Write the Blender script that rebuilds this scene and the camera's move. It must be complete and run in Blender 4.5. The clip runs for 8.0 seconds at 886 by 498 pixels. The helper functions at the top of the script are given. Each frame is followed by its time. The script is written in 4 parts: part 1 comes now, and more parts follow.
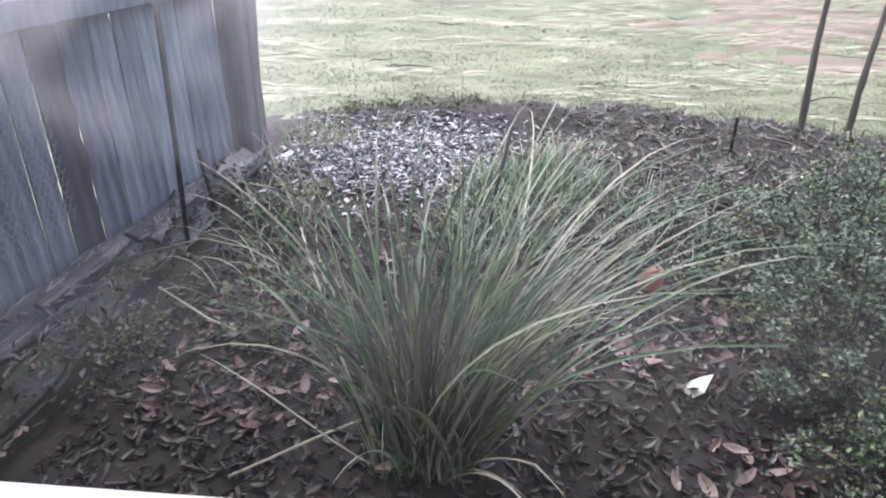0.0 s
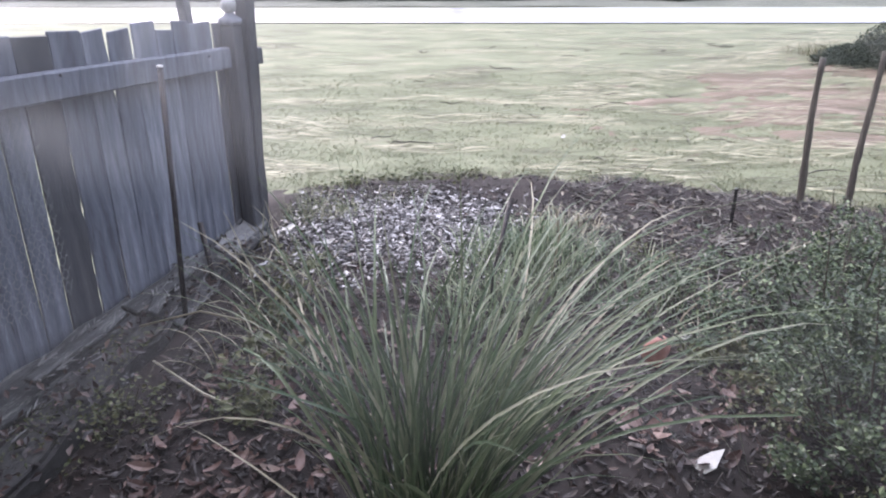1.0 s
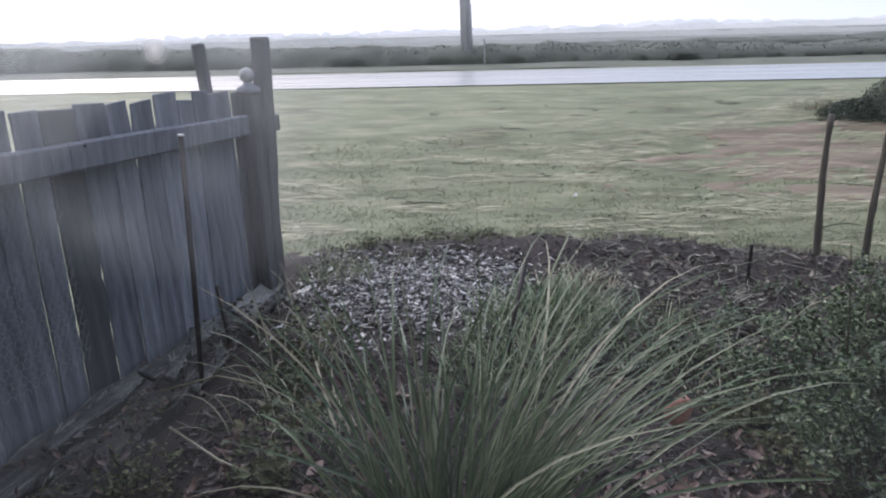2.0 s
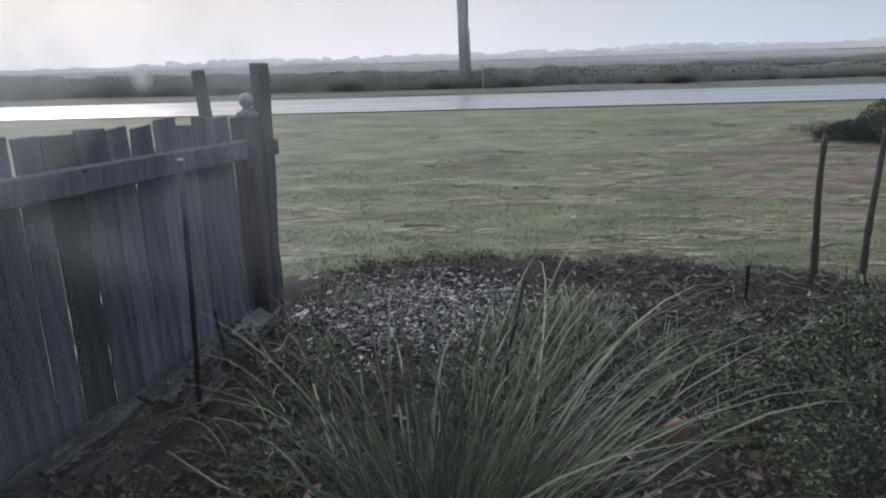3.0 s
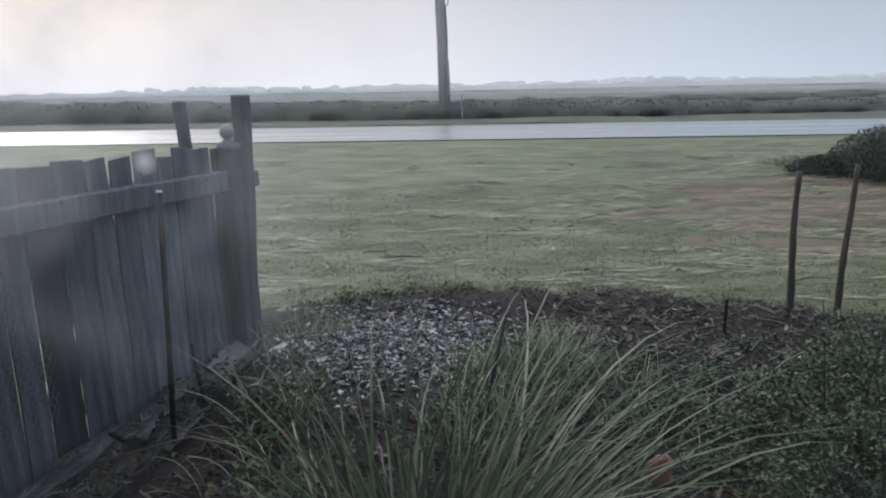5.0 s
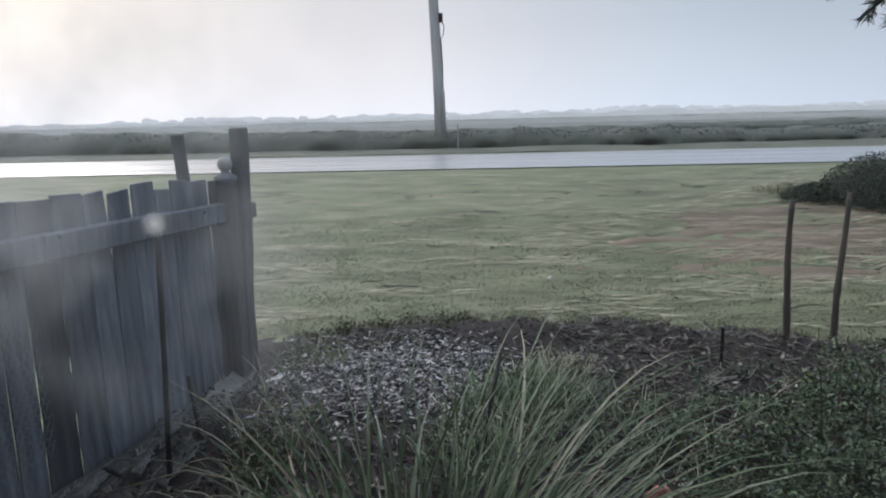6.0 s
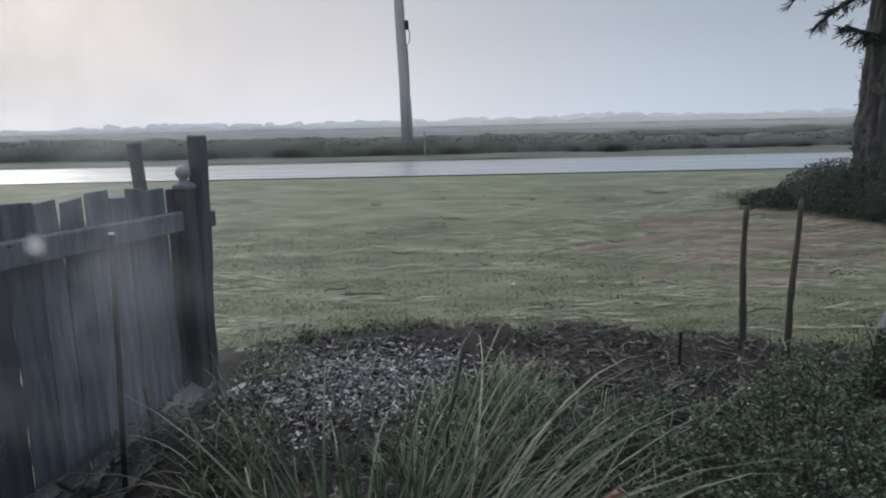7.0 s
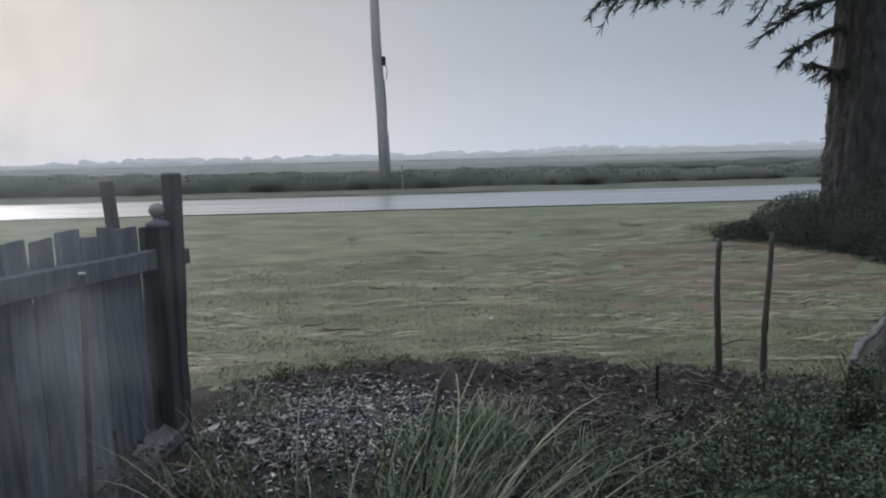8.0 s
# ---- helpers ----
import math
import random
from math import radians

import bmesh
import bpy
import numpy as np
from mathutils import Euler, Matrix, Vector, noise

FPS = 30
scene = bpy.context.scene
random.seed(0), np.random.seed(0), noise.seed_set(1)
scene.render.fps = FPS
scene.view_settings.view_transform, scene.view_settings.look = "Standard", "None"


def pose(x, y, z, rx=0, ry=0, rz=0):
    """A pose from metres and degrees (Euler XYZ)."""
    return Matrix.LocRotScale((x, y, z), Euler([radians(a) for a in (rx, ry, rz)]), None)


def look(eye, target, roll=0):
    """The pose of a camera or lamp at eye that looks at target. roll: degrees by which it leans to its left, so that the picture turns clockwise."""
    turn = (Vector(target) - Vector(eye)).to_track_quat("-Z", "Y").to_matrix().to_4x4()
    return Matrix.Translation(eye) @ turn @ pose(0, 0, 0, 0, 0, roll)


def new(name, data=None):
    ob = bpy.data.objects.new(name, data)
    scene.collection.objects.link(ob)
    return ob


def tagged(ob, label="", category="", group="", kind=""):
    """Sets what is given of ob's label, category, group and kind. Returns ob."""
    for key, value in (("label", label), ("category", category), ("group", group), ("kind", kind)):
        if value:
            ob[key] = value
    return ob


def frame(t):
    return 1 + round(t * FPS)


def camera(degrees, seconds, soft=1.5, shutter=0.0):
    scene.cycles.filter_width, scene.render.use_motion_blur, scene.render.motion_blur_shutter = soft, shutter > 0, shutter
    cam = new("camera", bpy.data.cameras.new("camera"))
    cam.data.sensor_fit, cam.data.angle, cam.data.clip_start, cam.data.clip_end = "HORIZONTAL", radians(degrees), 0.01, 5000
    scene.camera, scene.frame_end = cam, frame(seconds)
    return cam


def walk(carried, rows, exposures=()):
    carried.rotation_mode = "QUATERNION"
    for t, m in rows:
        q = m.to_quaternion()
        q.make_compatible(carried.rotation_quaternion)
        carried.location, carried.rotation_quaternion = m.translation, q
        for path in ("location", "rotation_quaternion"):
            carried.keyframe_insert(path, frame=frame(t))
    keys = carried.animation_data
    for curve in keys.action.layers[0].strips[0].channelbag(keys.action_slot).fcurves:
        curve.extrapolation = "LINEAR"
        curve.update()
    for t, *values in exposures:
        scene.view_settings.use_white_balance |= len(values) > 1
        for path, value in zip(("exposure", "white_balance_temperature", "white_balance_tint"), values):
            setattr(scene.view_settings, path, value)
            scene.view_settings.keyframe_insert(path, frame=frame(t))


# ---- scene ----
# ---- camera ----
LENS = 64.0
cam = camera(LENS, 8.0, soft=2.0)
ROWS = [
    (0, (-0.016, -0.002, 1.487), (-0.177, 1.758, 0.551), 0.0),
    (0.5, (-0.007, 0.027, 1.457), (-0.193, 1.84, 0.633), -0.3),
    (1, (-0.007, 0.017, 1.456), (-0.184, 1.866, 0.715), -0.4),
    (1.5, (-0.025, 0.019, 1.468), (-0.224, 1.899, 0.818), -1.1),
    (3, (-0.006, -0.002, 1.47), (-0.222, 1.916, 0.946), -1.9),
    (3.5, (-0.015, 0.019, 1.485), (-0.218, 1.944, 0.981), -1.7),
    (4, (-0.017, 0.011, 1.479), (-0.207, 1.938, 0.98), -1.7),
    (4.5, (-0.021, 0.013, 1.484), (-0.178, 1.948, 1.005), -1.1),
    (6, (-0.018, -0.001, 1.505), (-0.163, 1.959, 1.135), -1.4),
    (6.5, (0.002, -0.021, 1.511), (-0.11, 1.947, 1.169), -1.5),
    (7, (0.020, -0.009, 1.511), (-0.036, 1.959, 1.157), -1.3),
    (7.5, (0.032, -0.004, 1.527), (0.053, 1.971, 1.213), -1.3),
    (8, (0.033, -0.006, 1.527), (0.039, 1.977, 1.263), -1.5),
]
LIGHT_ROWS = [(0.0, 2.28, 6150, 22), (0.5, 2.3, 6150, 25), (1.0, 1.95, 6200, 25), (1.5, 1.47, 6250, 25), (1.9, 1.1, 6150, 20),
              (2.8, 0.36, 6150, 14), (4.0, 0.3, 6150, 13), (6.0, 0.46, 6150, 12), (7.0, 0.2, 6150, 12), (8.0, 0.06, 6150, 12)]
walk(cam, [(t, look(eye, target, roll)) for t, eye, target, roll in ROWS], LIGHT_ROWS)

# ---- world and sun: a rainy, overcast sky that is brightest low down over the west ----
SUN_TURN, SUN_HIGH = -38, 24
world = bpy.data.worlds.new("world")
scene.world = world
world.use_nodes = True
wt = world.node_tree
SKY_STRENGTH = 0.72


def node(tree, kind, **values):
    n = tree.nodes.new(kind)
    for key, value in values.items():
        if key in n.inputs:
            n.inputs[key].default_value = value
    return n


def ramp(tree, source, stops):
    r = tree.nodes.new("ShaderNodeValToRGB")
    els = r.color_ramp.elements
    while len(els) < len(stops):
        els.new(0.5)
    for el, (pos, col) in zip(els, stops):
        el.position = pos
        el.color = (*col, 1) if len(col) == 3 else col
    tree.links.new(source, r.inputs[0])
    return r.outputs[0]


def mixed(tree, a, b, f, blend="MIX"):
    m = tree.nodes.new("ShaderNodeMix")
    m.data_type, m.blend_type = "RGBA", blend
    for sock, value in ((m.inputs[0], f), (m.inputs[6], a), (m.inputs[7], b)):
        if isinstance(value, (int, float)):
            sock.default_value = value
        elif isinstance(value, tuple):
            sock.default_value = (*value, 1)
        else:
            tree.links.new(value, sock)
    return m.outputs[2]


def maths(tree, op, a, b=0.0):
    m = tree.nodes.new("ShaderNodeMath")
    m.operation = op
    for sock, value in ((m.inputs[0], a), (m.inputs[1], b)):
        if isinstance(value, (int, float)):
            sock.default_value = value
        else:
            tree.links.new(value, sock)
    return m.outputs[0]


sky = wt.nodes.new("ShaderNodeTexSky")
sky.sky_type, sky.sun_disc = "NISHITA", False
sky.sun_elevation, sky.sun_rotation = radians(SUN_HIGH), radians(SUN_TURN)
sky.dust_density, sky.air_density = 6.0, 1.5
coord = wt.nodes.new("ShaderNodeTexCoord")
split = wt.nodes.new("ShaderNodeSeparateXYZ")
wt.links.new(coord.outputs["Generated"], split.inputs[0])
cloud_noise = node(wt, "ShaderNodeTexNoise", Scale=1.6, Detail=4.0, Roughness=0.55)
wt.links.new(coord.outputs["Generated"], cloud_noise.inputs["Vector"])
high = maths(wt, "ADD", split.outputs[2], maths(wt, "MULTIPLY", maths(wt, "SUBTRACT", cloud_noise.outputs[0], 0.5), 0.10))
cloud = ramp(wt, high, [(0.0, (1.2, 1.2, 1.22)), (0.06, (1.04, 1.05, 1.07)), (0.12, (0.88, 0.89, 0.92)), (0.18, (0.79, 0.81, 0.84)), (0.26, (0.67, 0.69, 0.73)), (0.42, (0.8, 0.84, 0.9)), (0.6, (1.25, 1.29, 1.35)), (1.0, (1.9, 1.95, 2.02))])
side = ramp(wt, maths(wt, "ADD", maths(wt, "MULTIPLY", split.outputs[0], 0.9), 0.5), [(0.0, (0.99, 0.98, 0.97)), (0.4, (0.92, 0.915, 0.925)), (0.72, (0.70, 0.77, 0.83)), (1.0, (0.58, 0.645, 0.71))])
overcast = mixed(wt, cloud, side, 1.0, "MULTIPLY")
clear = mixed(wt, sky.outputs[0], (0.08, 0.08, 0.08), 1.0, "MULTIPLY")
wt.links.new(mixed(wt, overcast, clear, 0.12), wt.nodes["Background"].inputs[0])
wt.nodes["Background"].inputs[1].default_value = SKY_STRENGTH

sun_data = bpy.data.lights.new("sun", "SUN")
sun_data.energy, sun_data.angle, sun_data.color = 0.6, radians(18), (1.0, 0.97, 0.93)
sun = new("sun", sun_data)
a, e = radians(SUN_TURN), radians(SUN_HIGH)
sun.matrix_world = look((math.sin(a) * math.cos(e) * 30, math.cos(a) * math.cos(e) * 30, math.sin(e) * 30), (0, 0, 0))


# ---- materials ----
def material(name, tones, scale=6.0, rough=(0.5, 0.8), bump=0.3, grain=60.0, stretch=(1, 1, 1), per=0.0, metal=0.0, spread=(0.3, 0.7), coords="Object", spec=0.5, deep=0.01):
    """Two scales of noise over a ramp of tones; per: how far single pieces differ."""
    m = bpy.data.materials.new(name)
    m.use_nodes = True
    t = m.node_tree
    b = t.nodes["Principled BSDF"]
    c = t.nodes.new("ShaderNodeTexCoord")
    mp = t.nodes.new("ShaderNodeMapping")
    mp.inputs["Scale"].default_value = stretch
    t.links.new(c.outputs[coords], mp.inputs[0])
    big = node(t, "ShaderNodeTexNoise", Scale=scale, Detail=5.0, Roughness=0.6)
    fine = node(t, "ShaderNodeTexNoise", Scale=grain, Detail=4.0, Roughness=0.65)
    for n in (big, fine):
        t.links.new(mp.outputs[0], n.inputs["Vector"])
    f = maths(t, "ADD", maths(t, "MULTIPLY", big.outputs[0], 0.62), maths(t, "MULTIPLY", fine.outputs[0], 0.38))
    if per:
        info = t.nodes.new("ShaderNodeObjectInfo")
        geo = t.nodes.new("ShaderNodeNewGeometry")
        r = maths(t, "FRACT", maths(t, "ADD", info.outputs["Random"], geo.outputs["Random Per Island"]))
        f = maths(t, "ADD", f, maths(t, "MULTIPLY", maths(t, "SUBTRACT", r, 0.5), per))
    lo, hi = spread
    stops = [(lo + (hi - lo) * i / max(1, len(tones) - 1), col) for i, col in enumerate(tones)]
    t.links.new(ramp(t, f, stops), b.inputs["Base Color"])
    rr = ramp(t, fine.outputs[0], [(0.3, (rough[0],) * 3), (0.7, (rough[1],) * 3)])
    t.links.new(rr, b.inputs["Roughness"])
    b.inputs["Metallic"].default_value = metal
    b.inputs["Specular IOR Level"].default_value = spec
    if bump:
        bp = node(t, "ShaderNodeBump", Strength=bump, Distance=deep)
        t.links.new(f, bp.inputs["Height"])
        t.links.new(bp.outputs[0], b.inputs["Normal"])
    return m


LAWN = material("lawn", [(0.112, 0.11, 0.074), (0.155, 0.171, 0.103), (0.193, 0.209, 0.131), (0.275, 0.26, 0.184)], 1.3, (0.6, 0.9), 0.9, 30.0, (0.7, 1.5, 1), spread=(0.38, 0.62), spec=0.25, deep=0.014)
BLADE_LAWN = material("lawn_blades", [(0.115, 0.134, 0.075), (0.168, 0.192, 0.11), (0.218, 0.237, 0.145), (0.325, 0.305, 0.21)], 0.9, (0.45, 0.7), 0.0, 6.0, (0.55, 1.7, 1), per=0.4)
SOIL = material("soil", [(0.010, 0.0085, 0.008), (0.023, 0.018, 0.017), (0.046, 0.035, 0.032)], 5.0, (0.6, 0.95), 0.8, 60.0, spec=0.25)
RUST_LEAF = material("rusty_leaf", [(0.03, 0.016, 0.014), (0.085, 0.045, 0.037), (0.15, 0.09, 0.075), (0.28, 0.215, 0.185)], 14.0, (0.35, 0.6), 0.2, 60.0, per=0.9, spread=(0.15, 1.0))
RED_SOIL = material("red_soil", [(0.10, 0.096, 0.062), (0.165, 0.137, 0.1), (0.205, 0.16, 0.125), (0.34, 0.295, 0.235)], 2.2, (0.7, 0.95), 0.9, 20.0, (0.6, 1.6, 1), spread=(0.36, 0.64), spec=0.25, deep=0.016)
OLD_WOOD = material("weathered_wood", [(0.044, 0.051, 0.066), (0.108, 0.122, 0.152), (0.168, 0.185, 0.222), (0.29, 0.31, 0.352)], 5.0, (0.5, 0.85), 0.7, 40.0, (6, 6, 0.6), per=0.15)
DARK_WOOD = material("dark_wet_wood", [(0.026, 0.028, 0.035), (0.052, 0.056, 0.066), (0.095, 0.1, 0.113)], 5.0, (0.4, 0.75), 0.5, 40.0, (6, 6, 0.6), per=0.1)
SLEEPER_WOOD = material("mossy_timber", [(0.010, 0.010, 0.011), (0.026, 0.025, 0.026), (0.055, 0.055, 0.052), (0.17, 0.17, 0.15)], 6.0, (0.5, 0.85), 0.9, 45.0, (4, 0.9, 4), spread=(0.35, 0.72), deep=0.02)
FOOT_WOOD = material("grey_foot_board", [(0.012, 0.012, 0.013), (0.042, 0.044, 0.046), (0.085, 0.088, 0.088), (0.25, 0.25, 0.235)], 7.0, (0.5, 0.85), 0.9, 50.0, (5, 0.8, 5), spread=(0.40, 0.66), deep=0.02)
CUT_WOOD = material("pale_split_wood", [(0.05, 0.048, 0.047), (0.12, 0.118, 0.117), (0.19, 0.19, 0.19), (0.3, 0.3, 0.3)], 9.0, (0.5, 0.8), 0.6, 45.0, (4, 0.9, 4))
STAKE_WOOD = material("stake_wood", [(0.03, 0.027, 0.023), (0.066, 0.058, 0.048), (0.13, 0.117, 0.096)], 6.0, (0.5, 0.85), 0.5, 50.0, (6, 6, 0.5))
STEEL = material("dark_steel", [(0.012, 0.012, 0.014), (0.03, 0.028, 0.03), (0.06, 0.045, 0.035)], 12.0, (0.35, 0.6), 0.2, 90.0, metal=0.6)
WHITE = material("white_paint", [(0.6, 0.6, 0.59), (0.7, 0.7, 0.69)], 3.0, (0.3, 0.45), 0.05, 80.0)
PALE = material("pale_finial", [(0.17, 0.18, 0.18), (0.28, 0.29, 0.29), (0.4, 0.41, 0.41)], 14.0, (0.4, 0.7), 0.2, 60.0)
CHIP = material("bark_chips", [(0.02, 0.018, 0.018), (0.045, 0.042, 0.042), (0.085, 0.08, 0.083), (0.2, 0.195, 0.195), (0.56, 0.55, 0.55)], 20.0, (0.3, 0.6), 0.2, 90.0, per=0.95, spread=(0.12, 0.86))
SOIL_BITS = material("soil_bits", [(0.012, 0.01, 0.01), (0.025, 0.02, 0.019), (0.045, 0.037, 0.035), (0.12, 0.105, 0.1)], 14.0, (0.4, 0.7), 0.2, 70.0, per=0.7, spread=(0.2, 0.9))
LITTER = material("leaf_litter", [(0.013, 0.009, 0.009), (0.03, 0.019, 0.017), (0.06, 0.034, 0.028), (0.2, 0.145, 0.12)], 14.0, (0.3, 0.6), 0.2, 70.0, per=0.8, spread=(0.22, 1.0))
STRAPPY = material("strappy_leaf", [(0.034, 0.068, 0.03), (0.062, 0.108, 0.052), (0.11, 0.16, 0.084), (0.175, 0.222, 0.125), (0.40, 0.41, 0.31)], 3.0, (0.25, 0.48), 0.1, 40.0, per=0.85, spread=(0.12, 0.98))
TUFT_LEAF = material("curly_grass_leaf", [(0.05, 0.09, 0.04), (0.11, 0.16, 0.08), (0.2, 0.25, 0.14), (0.4, 0.43, 0.3)], 3.0, (0.3, 0.5), 0.1, 40.0, per=0.9, spread=(0.12, 0.95))
STRAW = material("dry_stem", [(0.2, 0.18, 0.12), (0.33, 0.31, 0.22), (0.45, 0.43, 0.33)], 6.0, (0.45, 0.7), 0.1, 40.0, per=0.5)
SHRUB_LEAF = material("shrub_leaf", [(0.013, 0.026, 0.012), (0.031, 0.058, 0.023), (0.07, 0.112, 0.047), (0.25, 0.32, 0.17)], 5.0, (0.25, 0.5), 0.0, 14.0, per=0.5, spread=(0.2, 0.85))
WEED_LEAF = material("weed_leaf", [(0.04, 0.05, 0.018), (0.08, 0.095, 0.035), (0.15, 0.15, 0.07)], 6.0, (0.35, 0.6), 0.0, 30.0, per=0.6, spread=(0.2, 0.85))
DARK_THATCH = material("dark_thatch", [(0.05, 0.052, 0.03), (0.085, 0.082, 0.052), (0.12, 0.115, 0.075)], 4.0, (0.5, 0.8), 0.0, 30.0, per=0.9, spread=(0.1, 0.9))
THATCH = material("thatch", [(0.14, 0.14, 0.09), (0.24, 0.235, 0.15), (0.36, 0.345, 0.23), (0.5, 0.47, 0.34)], 4.0, (0.5, 0.8), 0.0, 30.0, per=0.9, spread=(0.1, 0.9))
TWIG = material("twig_wood", [(0.03, 0.026, 0.022), (0.09, 0.082, 0.07), (0.24, 0.23, 0.2)], 8.0, (0.45, 0.7), 0.1, 50.0, per=0.8, spread=(0.1, 0.9))
STEM = material("woody_stem", [(0.03, 0.025, 0.018), (0.07, 0.06, 0.04)], 9.0, (0.6, 0.8), 0.2, 60.0)
BARK = material("rough_bark", [(0.012, 0.012, 0.013), (0.028, 0.028, 0.03), (0.06, 0.06, 0.062), (0.14, 0.14, 0.14)], 5.0, (0.6, 0.9), 1.0, 16.0, (2.4, 2.4, 0.8), spread=(0.3, 0.75))
NEEDLE = material("pine_foliage", [(0.012, 0.018, 0.013), (0.025, 0.036, 0.024), (0.05, 0.06, 0.04)], 3.0, (0.45, 0.7), 0.0, 30.0, per=0.5, spread=(0.2, 0.85))
# near-black core under the ivy leaves: inner shade put into its colour
IVY_SHADE = material("ivy_inner_shade", [(0.008, 0.012, 0.009), (0.018, 0.025, 0.018), (0.032, 0.042, 0.03)], 9.0, (0.7, 0.9), 0.9, 40.0, deep=0.03)
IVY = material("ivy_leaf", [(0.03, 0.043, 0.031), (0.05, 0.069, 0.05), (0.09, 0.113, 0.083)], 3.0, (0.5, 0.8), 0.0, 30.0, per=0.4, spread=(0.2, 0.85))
HEDGE_LEAF = material("hedge_leaf", [(0.066, 0.074, 0.064), (0.096, 0.105, 0.089), (0.14, 0.147, 0.12)], 0.9, (0.85, 0.95), 0.9, 5.0, per=0.1, spread=(0.2, 0.85), deep=0.12)
POLE_WOOD = material("pole_wood", [(0.24, 0.243, 0.247), (0.36, 0.363, 0.367), (0.46, 0.46, 0.46)], 3.0, (0.6, 0.85), 0.4, 30.0, (6, 6, 0.4))
TERRACOTTA = material("red_leaf", [(0.3, 0.13, 0.1), (0.42, 0.21, 0.17), (0.52, 0.31, 0.26)], 12.0, (0.4, 0.6), 0.1, 50.0)
PAPER = material("paper", [(0.48, 0.475, 0.46), (0.6, 0.6, 0.58)], 9.0, (0.5, 0.7), 0.1, 60.0)
PAPER_LEAF = material("pale_dry_leaf", [(0.3, 0.29, 0.26), (0.45, 0.44, 0.41), (0.58, 0.57, 0.54)], 20.0, (0.4, 0.6), 0.2, 60.0)
DRY_LEAF = material("dry_brown_leaf", [(0.13, 0.075, 0.062), (0.23, 0.155, 0.135), (0.34, 0.26, 0.23)], 16.0, (0.4, 0.65), 0.3, 60.0, per=0.5)
DRY_MIX = material("dead_leaf_mix", [(0.03, 0.022, 0.018), (0.075, 0.058, 0.045), (0.17, 0.15, 0.115), (0.36, 0.34, 0.28)], 14.0, (0.4, 0.65), 0.2, 60.0, per=0.9, spread=(0.15, 1.0))
PLASTER = material("plaster", [(0.5, 0.49, 0.47), (0.6, 0.59, 0.57)], 2.0, (0.7, 0.9), 0.1, 60.0)
CARPET = material("carpet", [(0.12, 0.11, 0.1), (0.18, 0.17, 0.16)], 4.0, (0.85, 0.95), 0.2, 120.0)
# distant grass, greyed and paled so that its colour carries the haze
FAR_GRASS_HAZE = material("far_grass_haze", [(0.14, 0.15, 0.14), (0.175, 0.185, 0.172), (0.21, 0.22, 0.205)], 0.05, (0.8, 0.95), 0.0, 0.6)
FIELD_FAR = material("verge_grass", [(0.07, 0.08, 0.058), (0.105, 0.114, 0.085), (0.16, 0.165, 0.13)], 0.6, (0.7, 0.9), 0.3, 8.0)


def road_material():
    m = bpy.data.materials.new("wet_asphalt")
    m.use_nodes = True
    t = m.node_tree
    b = t.nodes["Principled BSDF"]
    c = t.nodes.new("ShaderNodeTexCoord")
    mp = t.nodes.new("ShaderNodeMapping")
    mp.inputs["Scale"].default_value = (0.02, 1.0, 1.0)
    t.links.new(c.outputs["Object"], mp.inputs[0])
    lanes = node(t, "ShaderNodeTexNoise", Scale=2.6, Detail=3.0, Roughness=0.6)
    t.links.new(mp.outputs[0], lanes.inputs["Vector"])
    grit = node(t, "ShaderNodeTexNoise", Scale=40.0, Detail=3.0)
    t.links.new(c.outputs["Object"], grit.inputs["Vector"])
    t.links.new(ramp(t, grit.outputs[0], [(0.3, (0.13, 0.137, 0.15)), (0.7, (0.22, 0.23, 0.245))]), b.inputs["Base Color"])
    t.links.new(ramp(t, lanes.outputs[0], [(0.38, (0.2,) * 3), (0.5, (0.36,) * 3), (0.6, (0.6,) * 3)]), b.inputs["Roughness"])
    t.links.new(ramp(t, lanes.outputs[0], [(0.42, (1,) * 3), (0.52, (0.75,) * 3), (0.62, (0.25,) * 3)]), b.inputs["Coat Weight"])
    b.inputs["Coat Roughness"].default_value = 0.36
    b.inputs["Coat IOR"].default_value = 1.9
    b.inputs["IOR"].default_value = 3.2
    rip = t.nodes.new("ShaderNodeMapping")
    rip.inputs["Scale"].default_value = (0.25, 3.0, 1.0)
    t.links.new(c.outputs["Object"], rip.inputs[0])
    ripple = node(t, "ShaderNodeTexNoise", Scale=2.2, Detail=4.0, Roughness=0.6)
    t.links.new(rip.outputs[0], ripple.inputs["Vector"])
    bp = node(t, "ShaderNodeBump", Strength=0.45, Distance=0.04)
    t.links.new(ripple.outputs[0], bp.inputs["Height"])
    t.links.new(bp.outputs[0], b.inputs["Normal"])
    return m


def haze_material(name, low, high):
    """Far woods: a backdrop that glows, with the rain haze put into its colour."""
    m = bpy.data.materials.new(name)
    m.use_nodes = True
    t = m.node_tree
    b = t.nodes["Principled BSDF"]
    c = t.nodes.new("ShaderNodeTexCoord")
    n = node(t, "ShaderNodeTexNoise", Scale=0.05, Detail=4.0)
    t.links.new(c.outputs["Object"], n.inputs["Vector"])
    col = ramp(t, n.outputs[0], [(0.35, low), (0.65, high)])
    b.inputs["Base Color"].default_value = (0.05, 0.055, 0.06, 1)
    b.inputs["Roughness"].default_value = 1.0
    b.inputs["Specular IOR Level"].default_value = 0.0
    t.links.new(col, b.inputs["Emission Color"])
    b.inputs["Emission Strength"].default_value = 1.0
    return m


